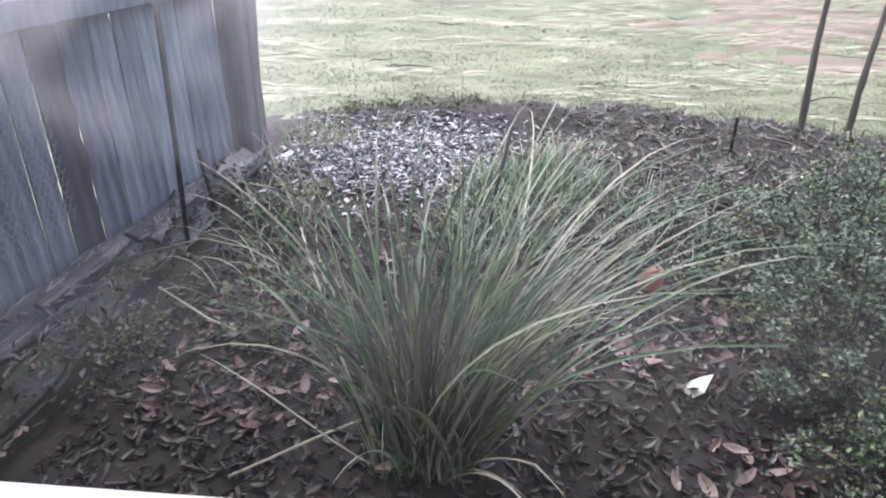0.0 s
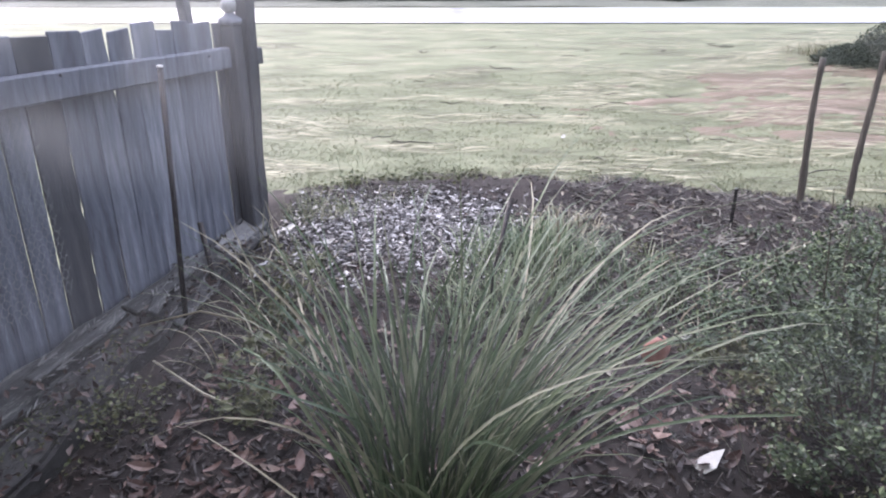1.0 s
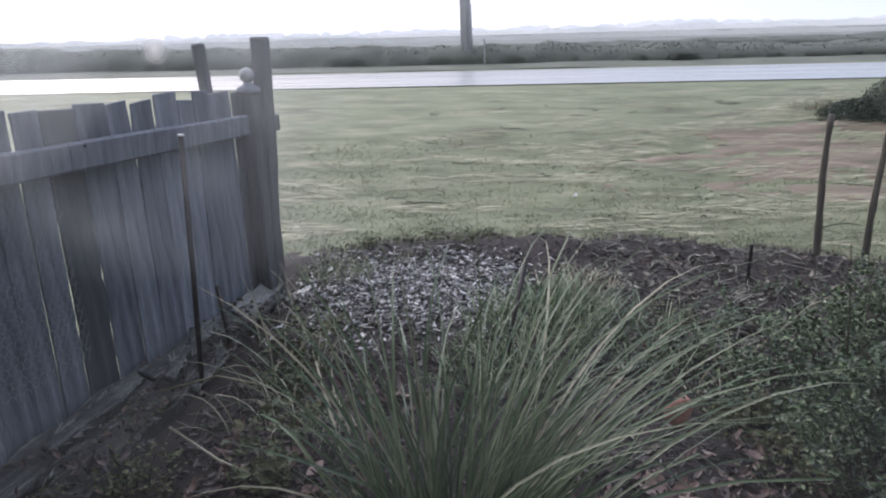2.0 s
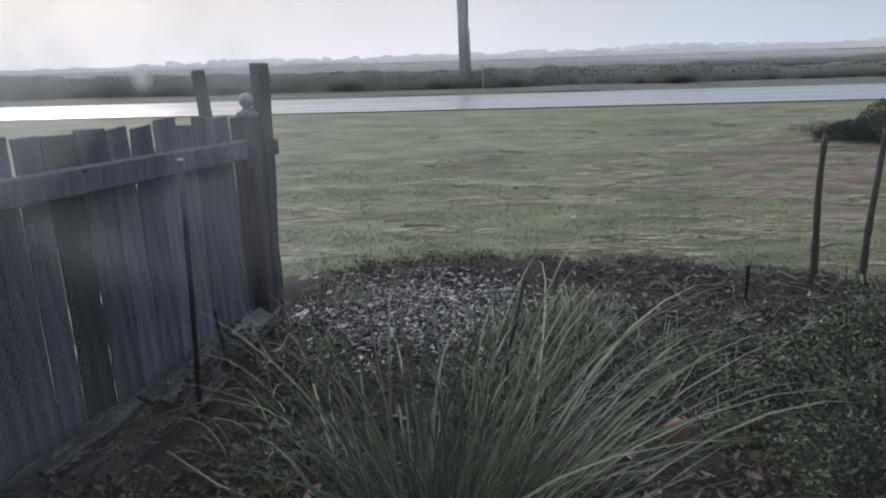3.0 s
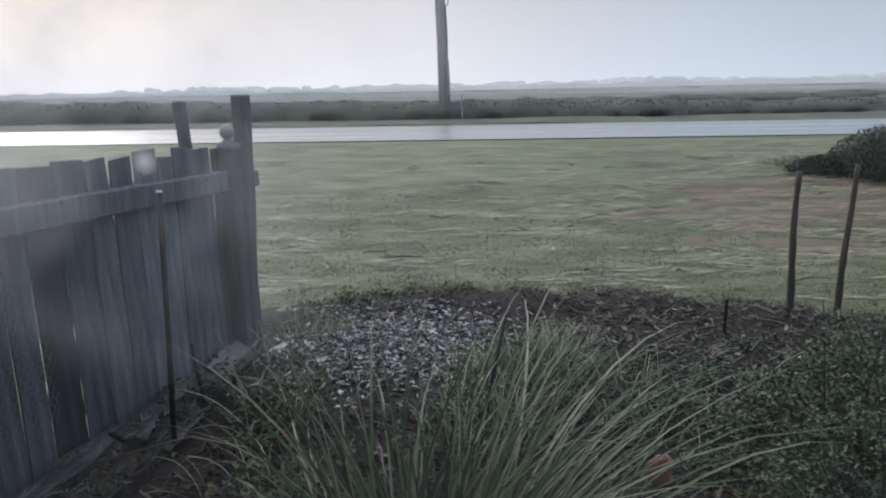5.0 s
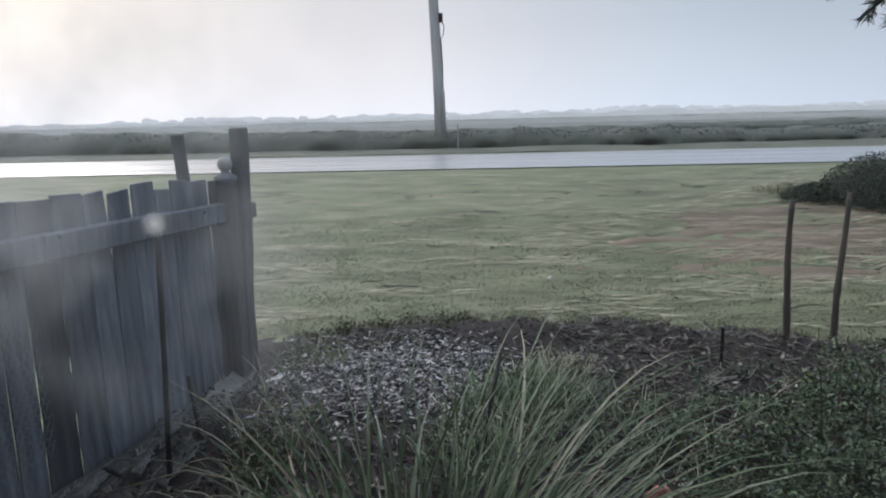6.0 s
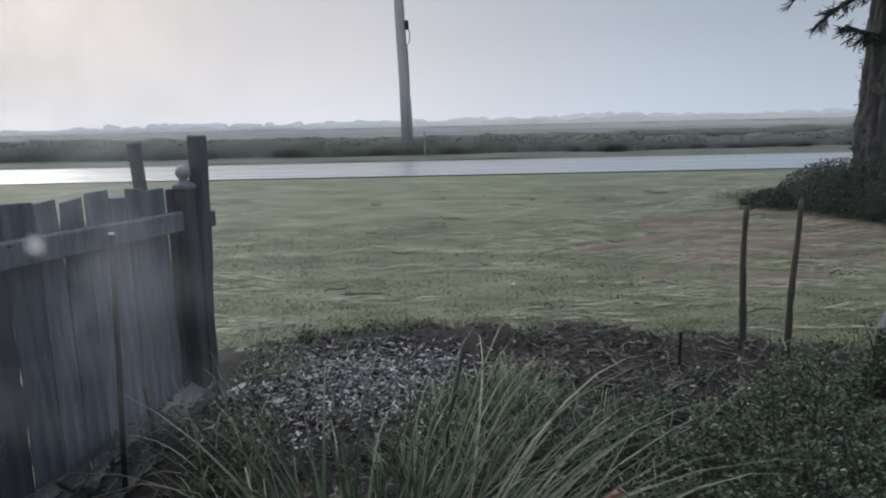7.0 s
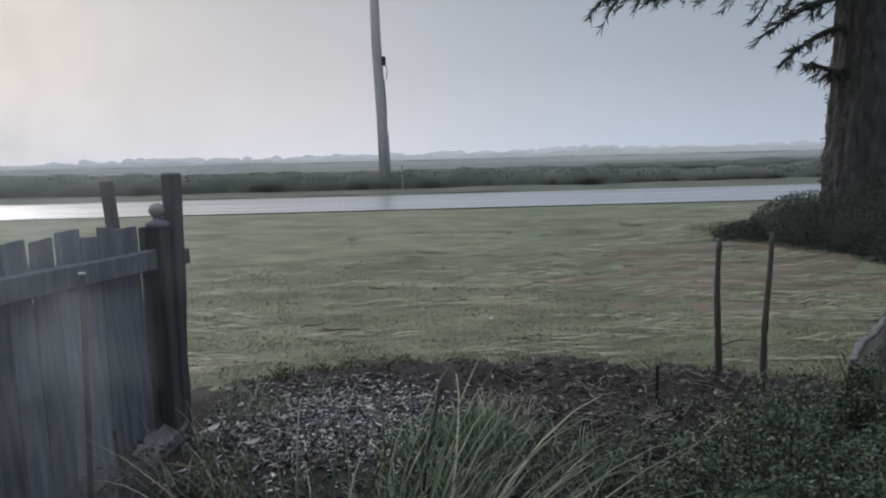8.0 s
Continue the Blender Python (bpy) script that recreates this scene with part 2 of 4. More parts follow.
def glass_material(name, gloss):
    """Clear glass with a thin milky film of rain water that gathers in smears on its western part, and a faint haze,
    banded by height, added to lift dark tones.
    """
    m = bpy.data.materials.new(name)
    m.use_nodes = True
    t = m.node_tree
    out = t.nodes["Material Output"]
    clear = t.nodes.new("ShaderNodeBsdfTransparent")
    shine = t.nodes.new("ShaderNodeBsdfGlossy")
    shine.inputs["Roughness"].default_value = 0.02
    mx = t.nodes.new("ShaderNodeMixShader")
    mx.inputs[0].default_value = gloss
    t.links.new(clear.outputs[0], mx.inputs[1])
    t.links.new(shine.outputs[0], mx.inputs[2])
    c = t.nodes.new("ShaderNodeTexCoord")
    sp = t.nodes.new("ShaderNodeSeparateXYZ")
    t.links.new(c.outputs["Object"], sp.inputs[0])
    west = ramp(t, maths(t, "MULTIPLY", sp.outputs[0], -3.0), [(0.12, (0, 0, 0)), (0.5, (1, 1, 1))])
    upper = ramp(t, maths(t, "SUBTRACT", sp.outputs[2], 1.0), [(0.372, (0, 0, 0)), (0.455, (1, 1, 1))])
    smear = node(t, "ShaderNodeTexNoise", Scale=22.0, Detail=3.0, Roughness=0.5)
    t.links.new(c.outputs["Object"], smear.inputs["Vector"])
    wet = ramp(t, smear.outputs[0], [(0.4, (0.12, 0.12, 0.12)), (0.68, (1, 1, 1))])
    # added haze, banded by height, that brightens the dark tones seen through the pane
    haze_lift = ramp(t, maths(t, "SUBTRACT", sp.outputs[2], 1.0), [(0.24, (0.002, 0.002, 0.002)), (0.30, (0.013, 0.013, 0.013)), (0.36, (0.005, 0.005, 0.005)), (0.42, (0.0016, 0.0016, 0.0016)), (0.5, (0.0015, 0.0015, 0.0015))])
    film = t.nodes.new("ShaderNodeBsdfTranslucent")
    film.inputs[0].default_value = (0.9, 0.93, 0.97, 1)
    veil = t.nodes.new("ShaderNodeMixShader")
    t.links.new(maths(t, "ADD", haze_lift, maths(t, "MULTIPLY", maths(t, "MULTIPLY", west, wet), maths(t, "MULTIPLY", upper, 0.19))), veil.inputs[0])
    t.links.new(mx.outputs[0], veil.inputs[1])
    t.links.new(film.outputs[0], veil.inputs[2])
    t.links.new(veil.outputs[0], out.inputs[0])
    return m


def droplet_material():
    """A blurred drop of rain water on the pane: milky in its middle, clear at its rim."""
    m = bpy.data.materials.new("rain_drop")
    m.use_nodes = True
    t = m.node_tree
    out = t.nodes["Material Output"]
    c = t.nodes.new("ShaderNodeTexCoord")
    g = t.nodes.new("ShaderNodeTexGradient")
    g.gradient_type = "SPHERICAL"
    t.links.new(c.outputs["Object"], g.inputs[0])
    clear = t.nodes.new("ShaderNodeBsdfTransparent")
    milk = t.nodes.new("ShaderNodeBsdfTranslucent")
    milk.inputs[0].default_value = (0.9, 0.9, 0.9, 1)
    mx = t.nodes.new("ShaderNodeMixShader")
    t.links.new(maths(t, "MULTIPLY", maths(t, "POWER", g.outputs["Fac"], 0.8), 0.75), mx.inputs[0])
    t.links.new(clear.outputs[0], mx.inputs[1])
    t.links.new(milk.outputs[0], mx.inputs[2])
    t.links.new(mx.outputs[0], out.inputs[0])
    return m


# ---- mesh helpers ----
rng = random.Random(7)
nrng = np.random.default_rng(11)


def mesh_of(name, verts, faces, m, smooth=False):
    me = bpy.data.meshes.new(name)
    me.from_pydata(verts, [], faces)
    me.materials.append(m)
    if smooth:
        me.polygons.foreach_set("use_smooth", [True] * len(me.polygons))
    me.update()
    return me


def part(name, bm, m, parent, label=""):
    """Links a bmesh or a mesh as one object under a thing or a part."""
    if isinstance(bm, bmesh.types.BMesh):
        me = bpy.data.meshes.new(name)
        bm.to_mesh(me)
        bm.free()
        me.materials.append(m)
    else:
        me = bm
    ob = new(name, me)
    ob.parent = parent
    return tagged(ob, label) if label else ob


def thing(name, label, category, m=None, group="", kind=""):
    ob = new(name)
    ob.empty_display_size = 0.1
    if m is not None:
        ob.matrix_world = m
    return tagged(ob, label, category, group, kind)


def block(sx, sy, sz, bevel=0.006, segments=1, centre=(0, 0, 0), rough=0.0, cuts=0, seed=0):
    """A bevelled board; rough: how far its skin is uneven; cuts: loops along z."""
    bm = bmesh.new()
    bmesh.ops.create_cube(bm, size=1)
    for v in bm.verts:
        v.co = Vector((v.co.x * sx, v.co.y * sy, v.co.z * sz))
    if cuts:
        long_axis = max(range(3), key=lambda i: (sx, sy, sz)[i])
        edges = [ed for ed in bm.edges if abs((ed.verts[0].co - ed.verts[1].co)[long_axis]) > 0.5 * (sx, sy, sz)[long_axis]]
        bmesh.ops.subdivide_edges(bm, edges=edges, cuts=cuts)
    if bevel:
        sharp = [ed for ed in bm.edges if ed.calc_face_angle(0) > 1]
        bmesh.ops.bevel(bm, geom=sharp, offset=bevel, segments=segments, affect="EDGES")
    if rough:
        for v in bm.verts:
            p = Vector((v.co.x * 5 + seed, v.co.y * 5, v.co.z * 3.1 + seed))
            v.co += rough * Vector((noise.noise(p), noise.noise(p + Vector((9, 1, 4))), 0.4 * noise.noise(p + Vector((3, 8, 2)))))
    bmesh.ops.translate(bm, verts=bm.verts, vec=centre)
    return bm


def tube_data(points, radii, sides=8):
    """Vertices and faces of a tapered tube along points."""
    verts, faces = [], []
    pts = [Vector(p) for p in points]
    for i, p in enumerate(pts):
        way = (pts[min(i + 1, len(pts) - 1)] - pts[max(i - 1, 0)]).normalized()
        u = way.orthogonal().normalized() if i == 0 else (u - way * u.dot(way)).normalized()
        w = way.cross(u)
        for k in range(sides):
            g = 2 * math.pi * k / sides
            verts.append(tuple(p + radii[i] * (math.cos(g) * u + math.sin(g) * w)))
    for i in range(len(pts) - 1):
        for k in range(sides):
            a, b = i * sides + k, i * sides + (k + 1) % sides
            faces.append((a, b, b + sides, a + sides))
    faces.append(tuple(range(sides))[::-1])
    faces.append(tuple(range((len(pts) - 1) * sides, len(pts) * sides)))
    return verts, faces


def tube(points, radii, m, sides=8, name="tube"):
    v, f = tube_data(points, radii, sides)
    return mesh_of(name, v, f, m, True)


def lathe(profile, m, sides=20, name="lathe"):
    """A turned shape from (radius, height) pairs."""
    verts, faces = [], []
    for r, z in profile:
        for k in range(sides):
            g = 2 * math.pi * k / sides
            verts.append((r * math.cos(g), r * math.sin(g), z))
    for i in range(len(profile) - 1):
        for k in range(sides):
            a, b = i * sides + k, i * sides + (k + 1) % sides
            faces.append((a, b, b + sides, a + sides))
    faces.append(tuple(range(sides))[::-1])
    faces.append(tuple(range((len(profile) - 1) * sides, len(profile) * sides)))
    return mesh_of(name, verts, faces, m, True)


def joined(name, pieces, m, smooth=False):
    """One mesh from many (verts, faces)."""
    verts, faces = [], []
    for v, f in pieces:
        o = len(verts)
        verts += v
        faces += [tuple(i + o for i in face) for face in f]
    return mesh_of(name, verts, faces, m, smooth)


def leaves_mesh(name, centres, sizes, m, flat=0.35, long=2.0):
    """Many small folded leaves, turned every way, as one mesh."""
    n = len(centres)
    d = nrng.normal(size=(n, 3))
    d[:, 2] = np.abs(d[:, 2]) * 0.6
    d /= np.linalg.norm(d, axis=1)[:, None]
    up = nrng.normal(size=(n, 3)) * flat + np.array([0, 0, 1.0])
    s = np.cross(d, up)
    s /= np.linalg.norm(s, axis=1)[:, None] + 1e-9
    nn = np.cross(s, d)
    L, c = np.asarray(sizes)[:, None], np.asarray(centres)
    w = L / long * 0.5
    v = np.stack([c, c + d * L * 0.5 + s * w + nn * w * 0.4, c + d * L, c + d * L * 0.5 - s * w + nn * w * 0.4], axis=1).reshape(-1, 3)
    f = []
    for i in range(n):
        o = 4 * i
        f += [(o, o + 1, o + 2), (o, o + 2, o + 3)]
    return mesh_of(name, v.tolist(), f, m)


def ramp_up(v, a, b):
    k = min(1.0, max(0.0, (v - a) / (b - a)))
    return k * k * (3 - 2 * k)


TREE_X, TREE_Y = 6.32, 10.3


def land(x, y):
    """The height of the ground: a lawn that climbs a little to the road, and a mound round the tree."""
    z = 0.30 * ramp_up(y, 5.5, 15.8)
    z += 0.32 * math.exp(-(((x - TREE_X) / 1.9) ** 2 + ((y - TREE_Y) / 1.9) ** 2))
    near = ramp_up(y, 4.6, 6.0) * (1 - ramp_up(y, 13.0, 15.5))
    if near > 0:
        z += near * (0.035 * noise.noise(Vector((x * 0.55, y * 0.75, 0))) + 0.018 * noise.noise(Vector((x * 1.7, y * 2.3, 3))))
    return z


# ---- ground, road, distance ----
def lines(lo, hi, fine_lo, fine_hi, step):
    out = [fine_lo]
    while out[-1] < fine_hi:
        out.append(out[-1] + step)
    s, v = step, out[-1]
    while v < hi:
        s *= 1.35
        v = min(hi, v + s)
        out.append(v)
    s, v = step, fine_lo
    while v > lo:
        s *= 1.35
        v = max(lo, v - s)
        out.insert(0, v)
    return out


def grid_mesh(name, xs, ys, height, m):
    verts = [(x, y, height(x, y)) for y in ys for x in xs]
    w = len(xs)
    faces = [(j * w + i, j * w + i + 1, (j + 1) * w + i + 1, (j + 1) * w + i) for j in range(len(ys) - 1) for i in range(w - 1)]
    return mesh_of(name, verts, faces, m, True)


ground = new("ground", grid_mesh("ground", lines(-2500, 2500, -9, 12, 0.22), lines(-2500, 2500, -1, 17, 0.22), land, LAWN))
tagged(ground, "short rain-wet lawn with worn brownish patches", "lawn", kind="structure")

ROAD_A, ROAD_B = 16.0, 22.7
road = new("road", grid_mesh("road", lines(-900, 900, -40, 40, 4.0), [ROAD_A, ROAD_A + 0.5, 17.5, 18.5, 19.5, 20.6, 21.6, ROAD_B],
                             lambda x, y: 0.325 + 0.05 * (1 - ((y - 18.9) / 2.8) ** 2), road_material()))
tagged(road, "wet asphalt road that mirrors the bright sky", "road", kind="structure")


def verge_height(x, y):
    k = (y - ROAD_B) / 3.0
    return 0.31 + 0.12 * math.sin(math.pi * min(1, max(0, k))) + 0.05 * noise.noise(Vector((x * 0.3, y * 0.8, 5)))


verge = new("verge", grid_mesh("verge", lines(-500, 500, -30, 30, 0.6), [ROAD_B + i * 0.5 for i in range(9)], verge_height, FIELD_FAR))
tagged(verge, "rough pale grass verge beside the wet road", "verge", kind="structure")


def hedge_row(y0, depth, top, label, spread, count, seed):
    """A long uneven row of scrub: a lumpy core with loose leaves over it."""
    xs = lines(-spread * 4, spread * 4, -spread, spread, 0.22)
    prof = [(-0.5, 0.0), (-0.55, 0.45), (-0.4, 0.8), (-0.1, 1.0), (0.3, 0.95), (0.5, 0.5), (0.5, 0.0)]
    verts, faces = [], []
    for x in xs:
        h = top(x) * (0.84 + 0.2 * noise.noise(Vector((x * 0.45, seed, 0))) + 0.16 * noise.noise(Vector((x * 1.6, seed, 7))))
        for k, (a, b) in enumerate(prof):
            j = 0.4 * noise.noise(Vector((x * 1.1, k * 1.7, seed))) + 0.22 * noise.noise(Vector((x * 3.3, k * 2.3, seed)))
            verts.append((x, y0 + depth * (a + 0.5) + j, 0.3 + h * b))
    w = len(prof)
    for i in range(len(xs) - 1):
        for k in range(w - 1):
            faces.append((i * w + k, (i + 1) * w + k, (i + 1) * w + k + 1, i * w + k + 1))
    hedge = thing("hedge", label, "hedge", kind="stuff")
    part("hedge_core", mesh_of("hedge_core", verts, faces, HEDGE_LEAF, True), HEDGE_LEAF, hedge)
    pts = []
    for _ in range(count):
        x = rng.uniform(-spread, spread)
        h = top(x) * (0.84 + 0.2 * noise.noise(Vector((x * 0.45, seed, 0))) + 0.16 * noise.noise(Vector((x * 1.6, seed, 7))))
        g = rng.random()
        b = 1.0 - 0.3 * rng.random() if g < 0.72 else rng.random()
        pts.append((x, y0 + depth * (0.38 * b ** 3 - 0.06) + rng.uniform(-0.2, 0.1), 0.3 + h * b * 1.03 - 0.04))
    part("foliage", leaves_mesh("foliage", pts, nrng.uniform(0.04, 0.09, len(pts)), HEDGE_LEAF, 0.75, 1.5), HEDGE_LEAF, hedge)
    return hedge


hedge_row(24.3, 3.0, lambda x: max(0.66, 0.80 - 0.014 * x) + 0.13 * noise.noise(Vector((x * 0.17, 4.0, 0))), "long uneven dark green roadside hedge in the rain", 34, 9000, 1.0)
hedge_row(38.0, 5.0, lambda x: 0.5 + 0.006 * x, "low olive scrub behind the roadside hedge", 60, 9000, 8.0)
far_field = new("far_field", grid_mesh("far_field", lines(-900, 900, -60, 60, 6.0), [27.5, 32, 40, 55, 80, 120, 180, 290], lambda x, y: 0.33, FAR_GRASS_HAZE))
tagged(far_field, "open field behind the hedge, dull grey-olive with haze in its colour", "field", kind="structure")


def far_woods(y, low, high, m, seed, label):
    """A far tree line: rounded crowns side by side."""
    verts, faces = [], []
    x = -260.0
    r = random.Random(seed)
    while x < 300:
        w = r.uniform(1.4, 5.0)
        h = (low + (high - low) * r.random() ** 1.6) * (1 + 0.35 * noise.noise(Vector((x * 0.012, seed, 0)))) + 0.004 * x * y / 300
        o = len(verts)
        n = 9
        for i in range(n):
            for j, d in enumerate((0, 3.0)):
                g = math.pi * i / (n - 1)
                verts.append((x - w * math.cos(g), y + d + r.uniform(-0.5, 0.5), 0.2 + h * (0.45 + 0.55 * math.sin(g) ** 0.7) * (1 + 0.1 * r.uniform(-1, 1))))
        for j in (0, 3.0):
            verts.append((x - w, y + j, 0.0))
            verts.append((x + w, y + j, 0.0))
        a, b, c2, d2 = len(verts) - 4, len(verts) - 3, len(verts) - 2, len(verts) - 1
        faces.append(tuple([o + 2 * i for i in range(n)] + [b, a]))
        for i in range(n - 1):
            faces.append((o + 2 * i, o + 2 * i + 1, o + 2 * i + 3, o + 2 * i + 2))
        x += w * r.uniform(0.7, 1.3)
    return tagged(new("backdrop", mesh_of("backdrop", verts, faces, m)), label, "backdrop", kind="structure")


far_woods(300, 1.5, 3.3, haze_material("haze_woods", (0.37, 0.395, 0.425), (0.42, 0.44, 0.47)), 3, "far tree line, rain haze painted as glowing pale grey")
far_woods(190, 0.8, 1.6, haze_material("haze_field", (0.31, 0.332, 0.345), (0.36, 0.38, 0.39)), 5, "far low scrub, haze painted as glowing grey-green")
far_woods(85, 0.5, 0.85, haze_material("haze_scrub", (0.2, 0.218, 0.22), (0.245, 0.262, 0.262)), 11, "low scrub across the field, haze painted as glowing dull green")


# ---- the garden bed ----
def bed_edge(x):
    """Where the bed ends and the lawn begins."""
    return 5.08 - (0.2 if x < 0 else 0.115) * x * x + 0.13 * noise.noise(Vector((x * 1.7, 2, 0))) + 0.05 * noise.noise(Vector((x * 6.0, 5, 0)))


def bed_height(x, y):
    k = bed_edge(x) - y
    z = 0.035 * ramp_up(k, -0.1, 0.35) + 0.04 * ramp_up(k, 0.0, 0.25) * (1 - ramp_up(k, 0.3, 0.7)) * (1 if x < 2.4 else 0) - 0.03 * (1 - ramp_up(k, -0.35, -0.05))
    z -= 0.16 * ramp_up(x + 0.12 * noise.noise(Vector((1, y * 1.5, 0))), 2.62, 2.92) + 0.16 * (1 - ramp_up(x, -2.0, -1.75))
    return z + 0.03 * noise.noise(Vector((x * 3, y * 3, 1))) + 0.018 * noise.noise(Vector((x * 9, y * 9, 4)))


bed_x = [-2.05 + 0.06 * i for i in range(84)]
bed_y = [0.4 + 0.06 * i for i in range(84)]
bed = new("garden_bed", grid_mesh("garden_bed", bed_x, bed_y, bed_height, SOIL))
tagged(bed, "dark damp soil of a garden bed", "garden bed", kind="structure")

patch_pts = lines(0.6, 9.8, 0.8, 9.6, 0.12)
earth = new("earth_patch", grid_mesh("earth_patch", patch_pts, lines(5.8, 13.8, 6.0, 13.6, 0.12),
            lambda x, y: land(x, y) + 0.022 - 0.07 * ramp_up(((x - 5.2) / 4.1) ** 2 + ((y - 8.9 - 0.42 * (x - 4.6)) / 2.3) ** 2 + 1.1 * noise.noise(Vector((x * 0.9, y * 1.6, 9))) + 1.0 * noise.noise(Vector((x * 1.9, y * 4.4, 2))) + 0.7 * noise.noise(Vector((x * 7, y * 11, 5))), 0.25, 1.25), RED_SOIL))
tagged(earth, "bare reddish earth with thin dead grass under the tree", "bare earth", kind="structure")


# ---- the fence ----
FX, FY, FTURN = -1.45, 3.72, -10
FM = pose(FX, FY, 0, 0, 0, FTURN)
fence = thing("fence", "old weathered grey paling fence with gaps between its boards", "fence", FM)


GAPS = {0: (0.84, 1.3, 0.015), 4: (0.98, 1.3, 0.0165), 5: (1.0, 1.3, 0.016), 7: (0.12, 0.86, 0.0135), 8: (0.1, 0.86, 0.0105), 9: (1.0, 1.35, 0.013)}


def gap_at(k, z):
    """How far the boards on both sides of seam k stand apart at height z."""
    lo, hi, wide = GAPS.get(k, (0, 0, 0))
    is_open = ramp_up(z, lo - 0.06, lo + 0.04) * (1 - ramp_up(z, hi - 0.04, hi + 0.06)) if wide else 0
    return wide * is_open * max(0.0, 0.75 + 1.1 * noise.noise(Vector((k * 3.1, z * 13, 0))))


def paling(s0, s1, top, bottom, lean, k):
    """An upright board between seams k + 1 and k along the fence, with a worn, slanted top."""
    w, tall = s1 - s0, top - bottom
    bm = block(0.012, w, tall, 0.004, 1, (0, 0, 0), 0.003, 22, k * 3.7)
    for v in bm.verts:
        z = v.co.z + tall / 2 + bottom
        if v.co.y > 0:
            v.co.y -= gap_at(k, z) / 2
        else:
            v.co.y += gap_at(k + 1, z) / 2
        if v.co.z > tall / 2 - 0.03:
            v.co.z += 0.012 * math.sin(k * 2.3) + 0.012 * math.sin(k * 5.1) * v.co.y / w - 0.010 * (abs(v.co.y) / w * 2) ** 3
    ob = part("paling", bm, DARK_WOOD if k == 7 else OLD_WOOD, fence)
    ob.matrix_local = pose(-0.024 + 0.003 * math.sin(k * 1.9), (s0 + s1) / 2, (top + bottom) / 2, lean, 0.3 * math.sin(k), 0)


edges = [-0.155, -0.35, -0.475, -0.59, -0.755, -0.905, -1.04, -1.205, -1.375, -1.50]
while edges[-1] > -3.2:
    edges.append(edges[-1] - (0.11, 0.135, 0.12, 0.145)[len(edges) % 4])
for k in range(len(edges) - 1):
    paling(edges[k + 1], edges[k], 1.215 + 0.029 * min(3.0, -edges[k]) + 0.012 * math.sin(k * 2.7), 0.05, (0.03, -0.03, 0.02, -0.03, 0.02)[k % 5], k)
rail = part("rail", block(0.05, 3.4, 0.105, 0.008, 1, (0, 0, 0), 0.008, 8, 4.0), OLD_WOOD, fence, "pale weathered top rail")
rail.matrix_local = pose(0.013, -1.73, 1.077, -1.7, 0, 0)
post = part("post", block(0.075, 0.085, 1.5, 0.008, 1, (0, 0, 0), 0.012, 8, 2.0), DARK_WOOD, fence, "dark split fence post taller than the boards")
post.matrix_local = pose(0.05, 0.03, 0.72, 0, 2.0, 0)
board = part("paling", block(0.014, 0.15, 1.16, 0.004, 1, (0, 0, 0), 0.005, 6, 6.0), DARK_WOOD, fence)
board.matrix_local = pose(-0.022, -0.068, 0.62, 0.2, 0.3, 0)
stub = part("rail_end", block(0.03, 0.07, 0.085, 0.006, 1, (0, 0, 0), 0.004, 0, 3.0), DARK_WOOD, fence)
stub.matrix_local = pose(0.085, 0.085, 1.02, 0, 0, 0)
for s, long, lift, tip, turn, seed in ((-0.62, 1.1, 0.095, 20, 1.5, 6.0), (-1.72, 1.25, 0.085, 24, 2.5, 9.0)):
    kick = part("kickboard", block(0.15, long, 0.03, 0.006, 1, (0, 0, 0), 0.03, 26, seed), FOOT_WOOD, fence, "grey splintered board lying along the fence foot")
    kick.matrix_local = pose(0.085, s, lift, 1.5 if seed > 7 else -1, tip, turn)
for s, z in ((-0.3, 1.06), (-1.25, 1.10), (-1.9, 1.11)):
    nail = part("nail", lathe([(0.002, 0), (0.002, 0.01), (0.006, 0.01), (0.006, 0.013)], STEEL, 8, "nail"), STEEL, fence)
    nail.matrix_local = pose(0.035, s, z, 0, 90, 0)

gate_post = thing("gate_post", "square timber post with a pale round ball on its cap", "post", pose(-1.432, 3.665, 0, 0, 0, FTURN))
shaft = part("shaft", block(0.085, 0.085, 1.19, 0.008, 1, (0, 0, 0.595), 0.008, 6, 1.0), DARK_WOOD, gate_post)
part("cap", lathe([(0.055, 1.19), (0.06, 1.2), (0.06, 1.215), (0.03, 1.232), (0.022, 1.245)], OLD_WOOD, 16, "cap"), OLD_WOOD, gate_post)
part("ball", lathe([(0.015, 1.235)] + [(0.04 * math.sin(math.pi * i / 12), 1.28 - 0.04 * math.cos(math.pi * i / 12)) for i in range(1, 12)] + [(0.004, 1.321)], PALE, 20, "ball"), PALE, gate_post, "pale grey round ball")

leaning = thing("leaning_post", "thin old timber post leaning behind the fence", "post", FM @ pose(-0.08, -0.15, 0, 4.0, -1, 0))
part("shaft", block(0.05, 0.06, 1.45, 0.008, 1, (0, 0, 0.725), 0.014, 8, 5.5), DARK_WOOD, leaning)

sleeper = thing("timber_sleeper", "half-buried mossy timber sleeper along the foot of the fence", "sleeper", pose(-1.445, 1.95, 0.04, 0, 1, 0.5))
part("beam", block(0.17, 2.4, 0.15, 0.016, 2, (0, 0, 0), 0.05, 26, 3.0), SLEEPER_WOOD, sleeper)
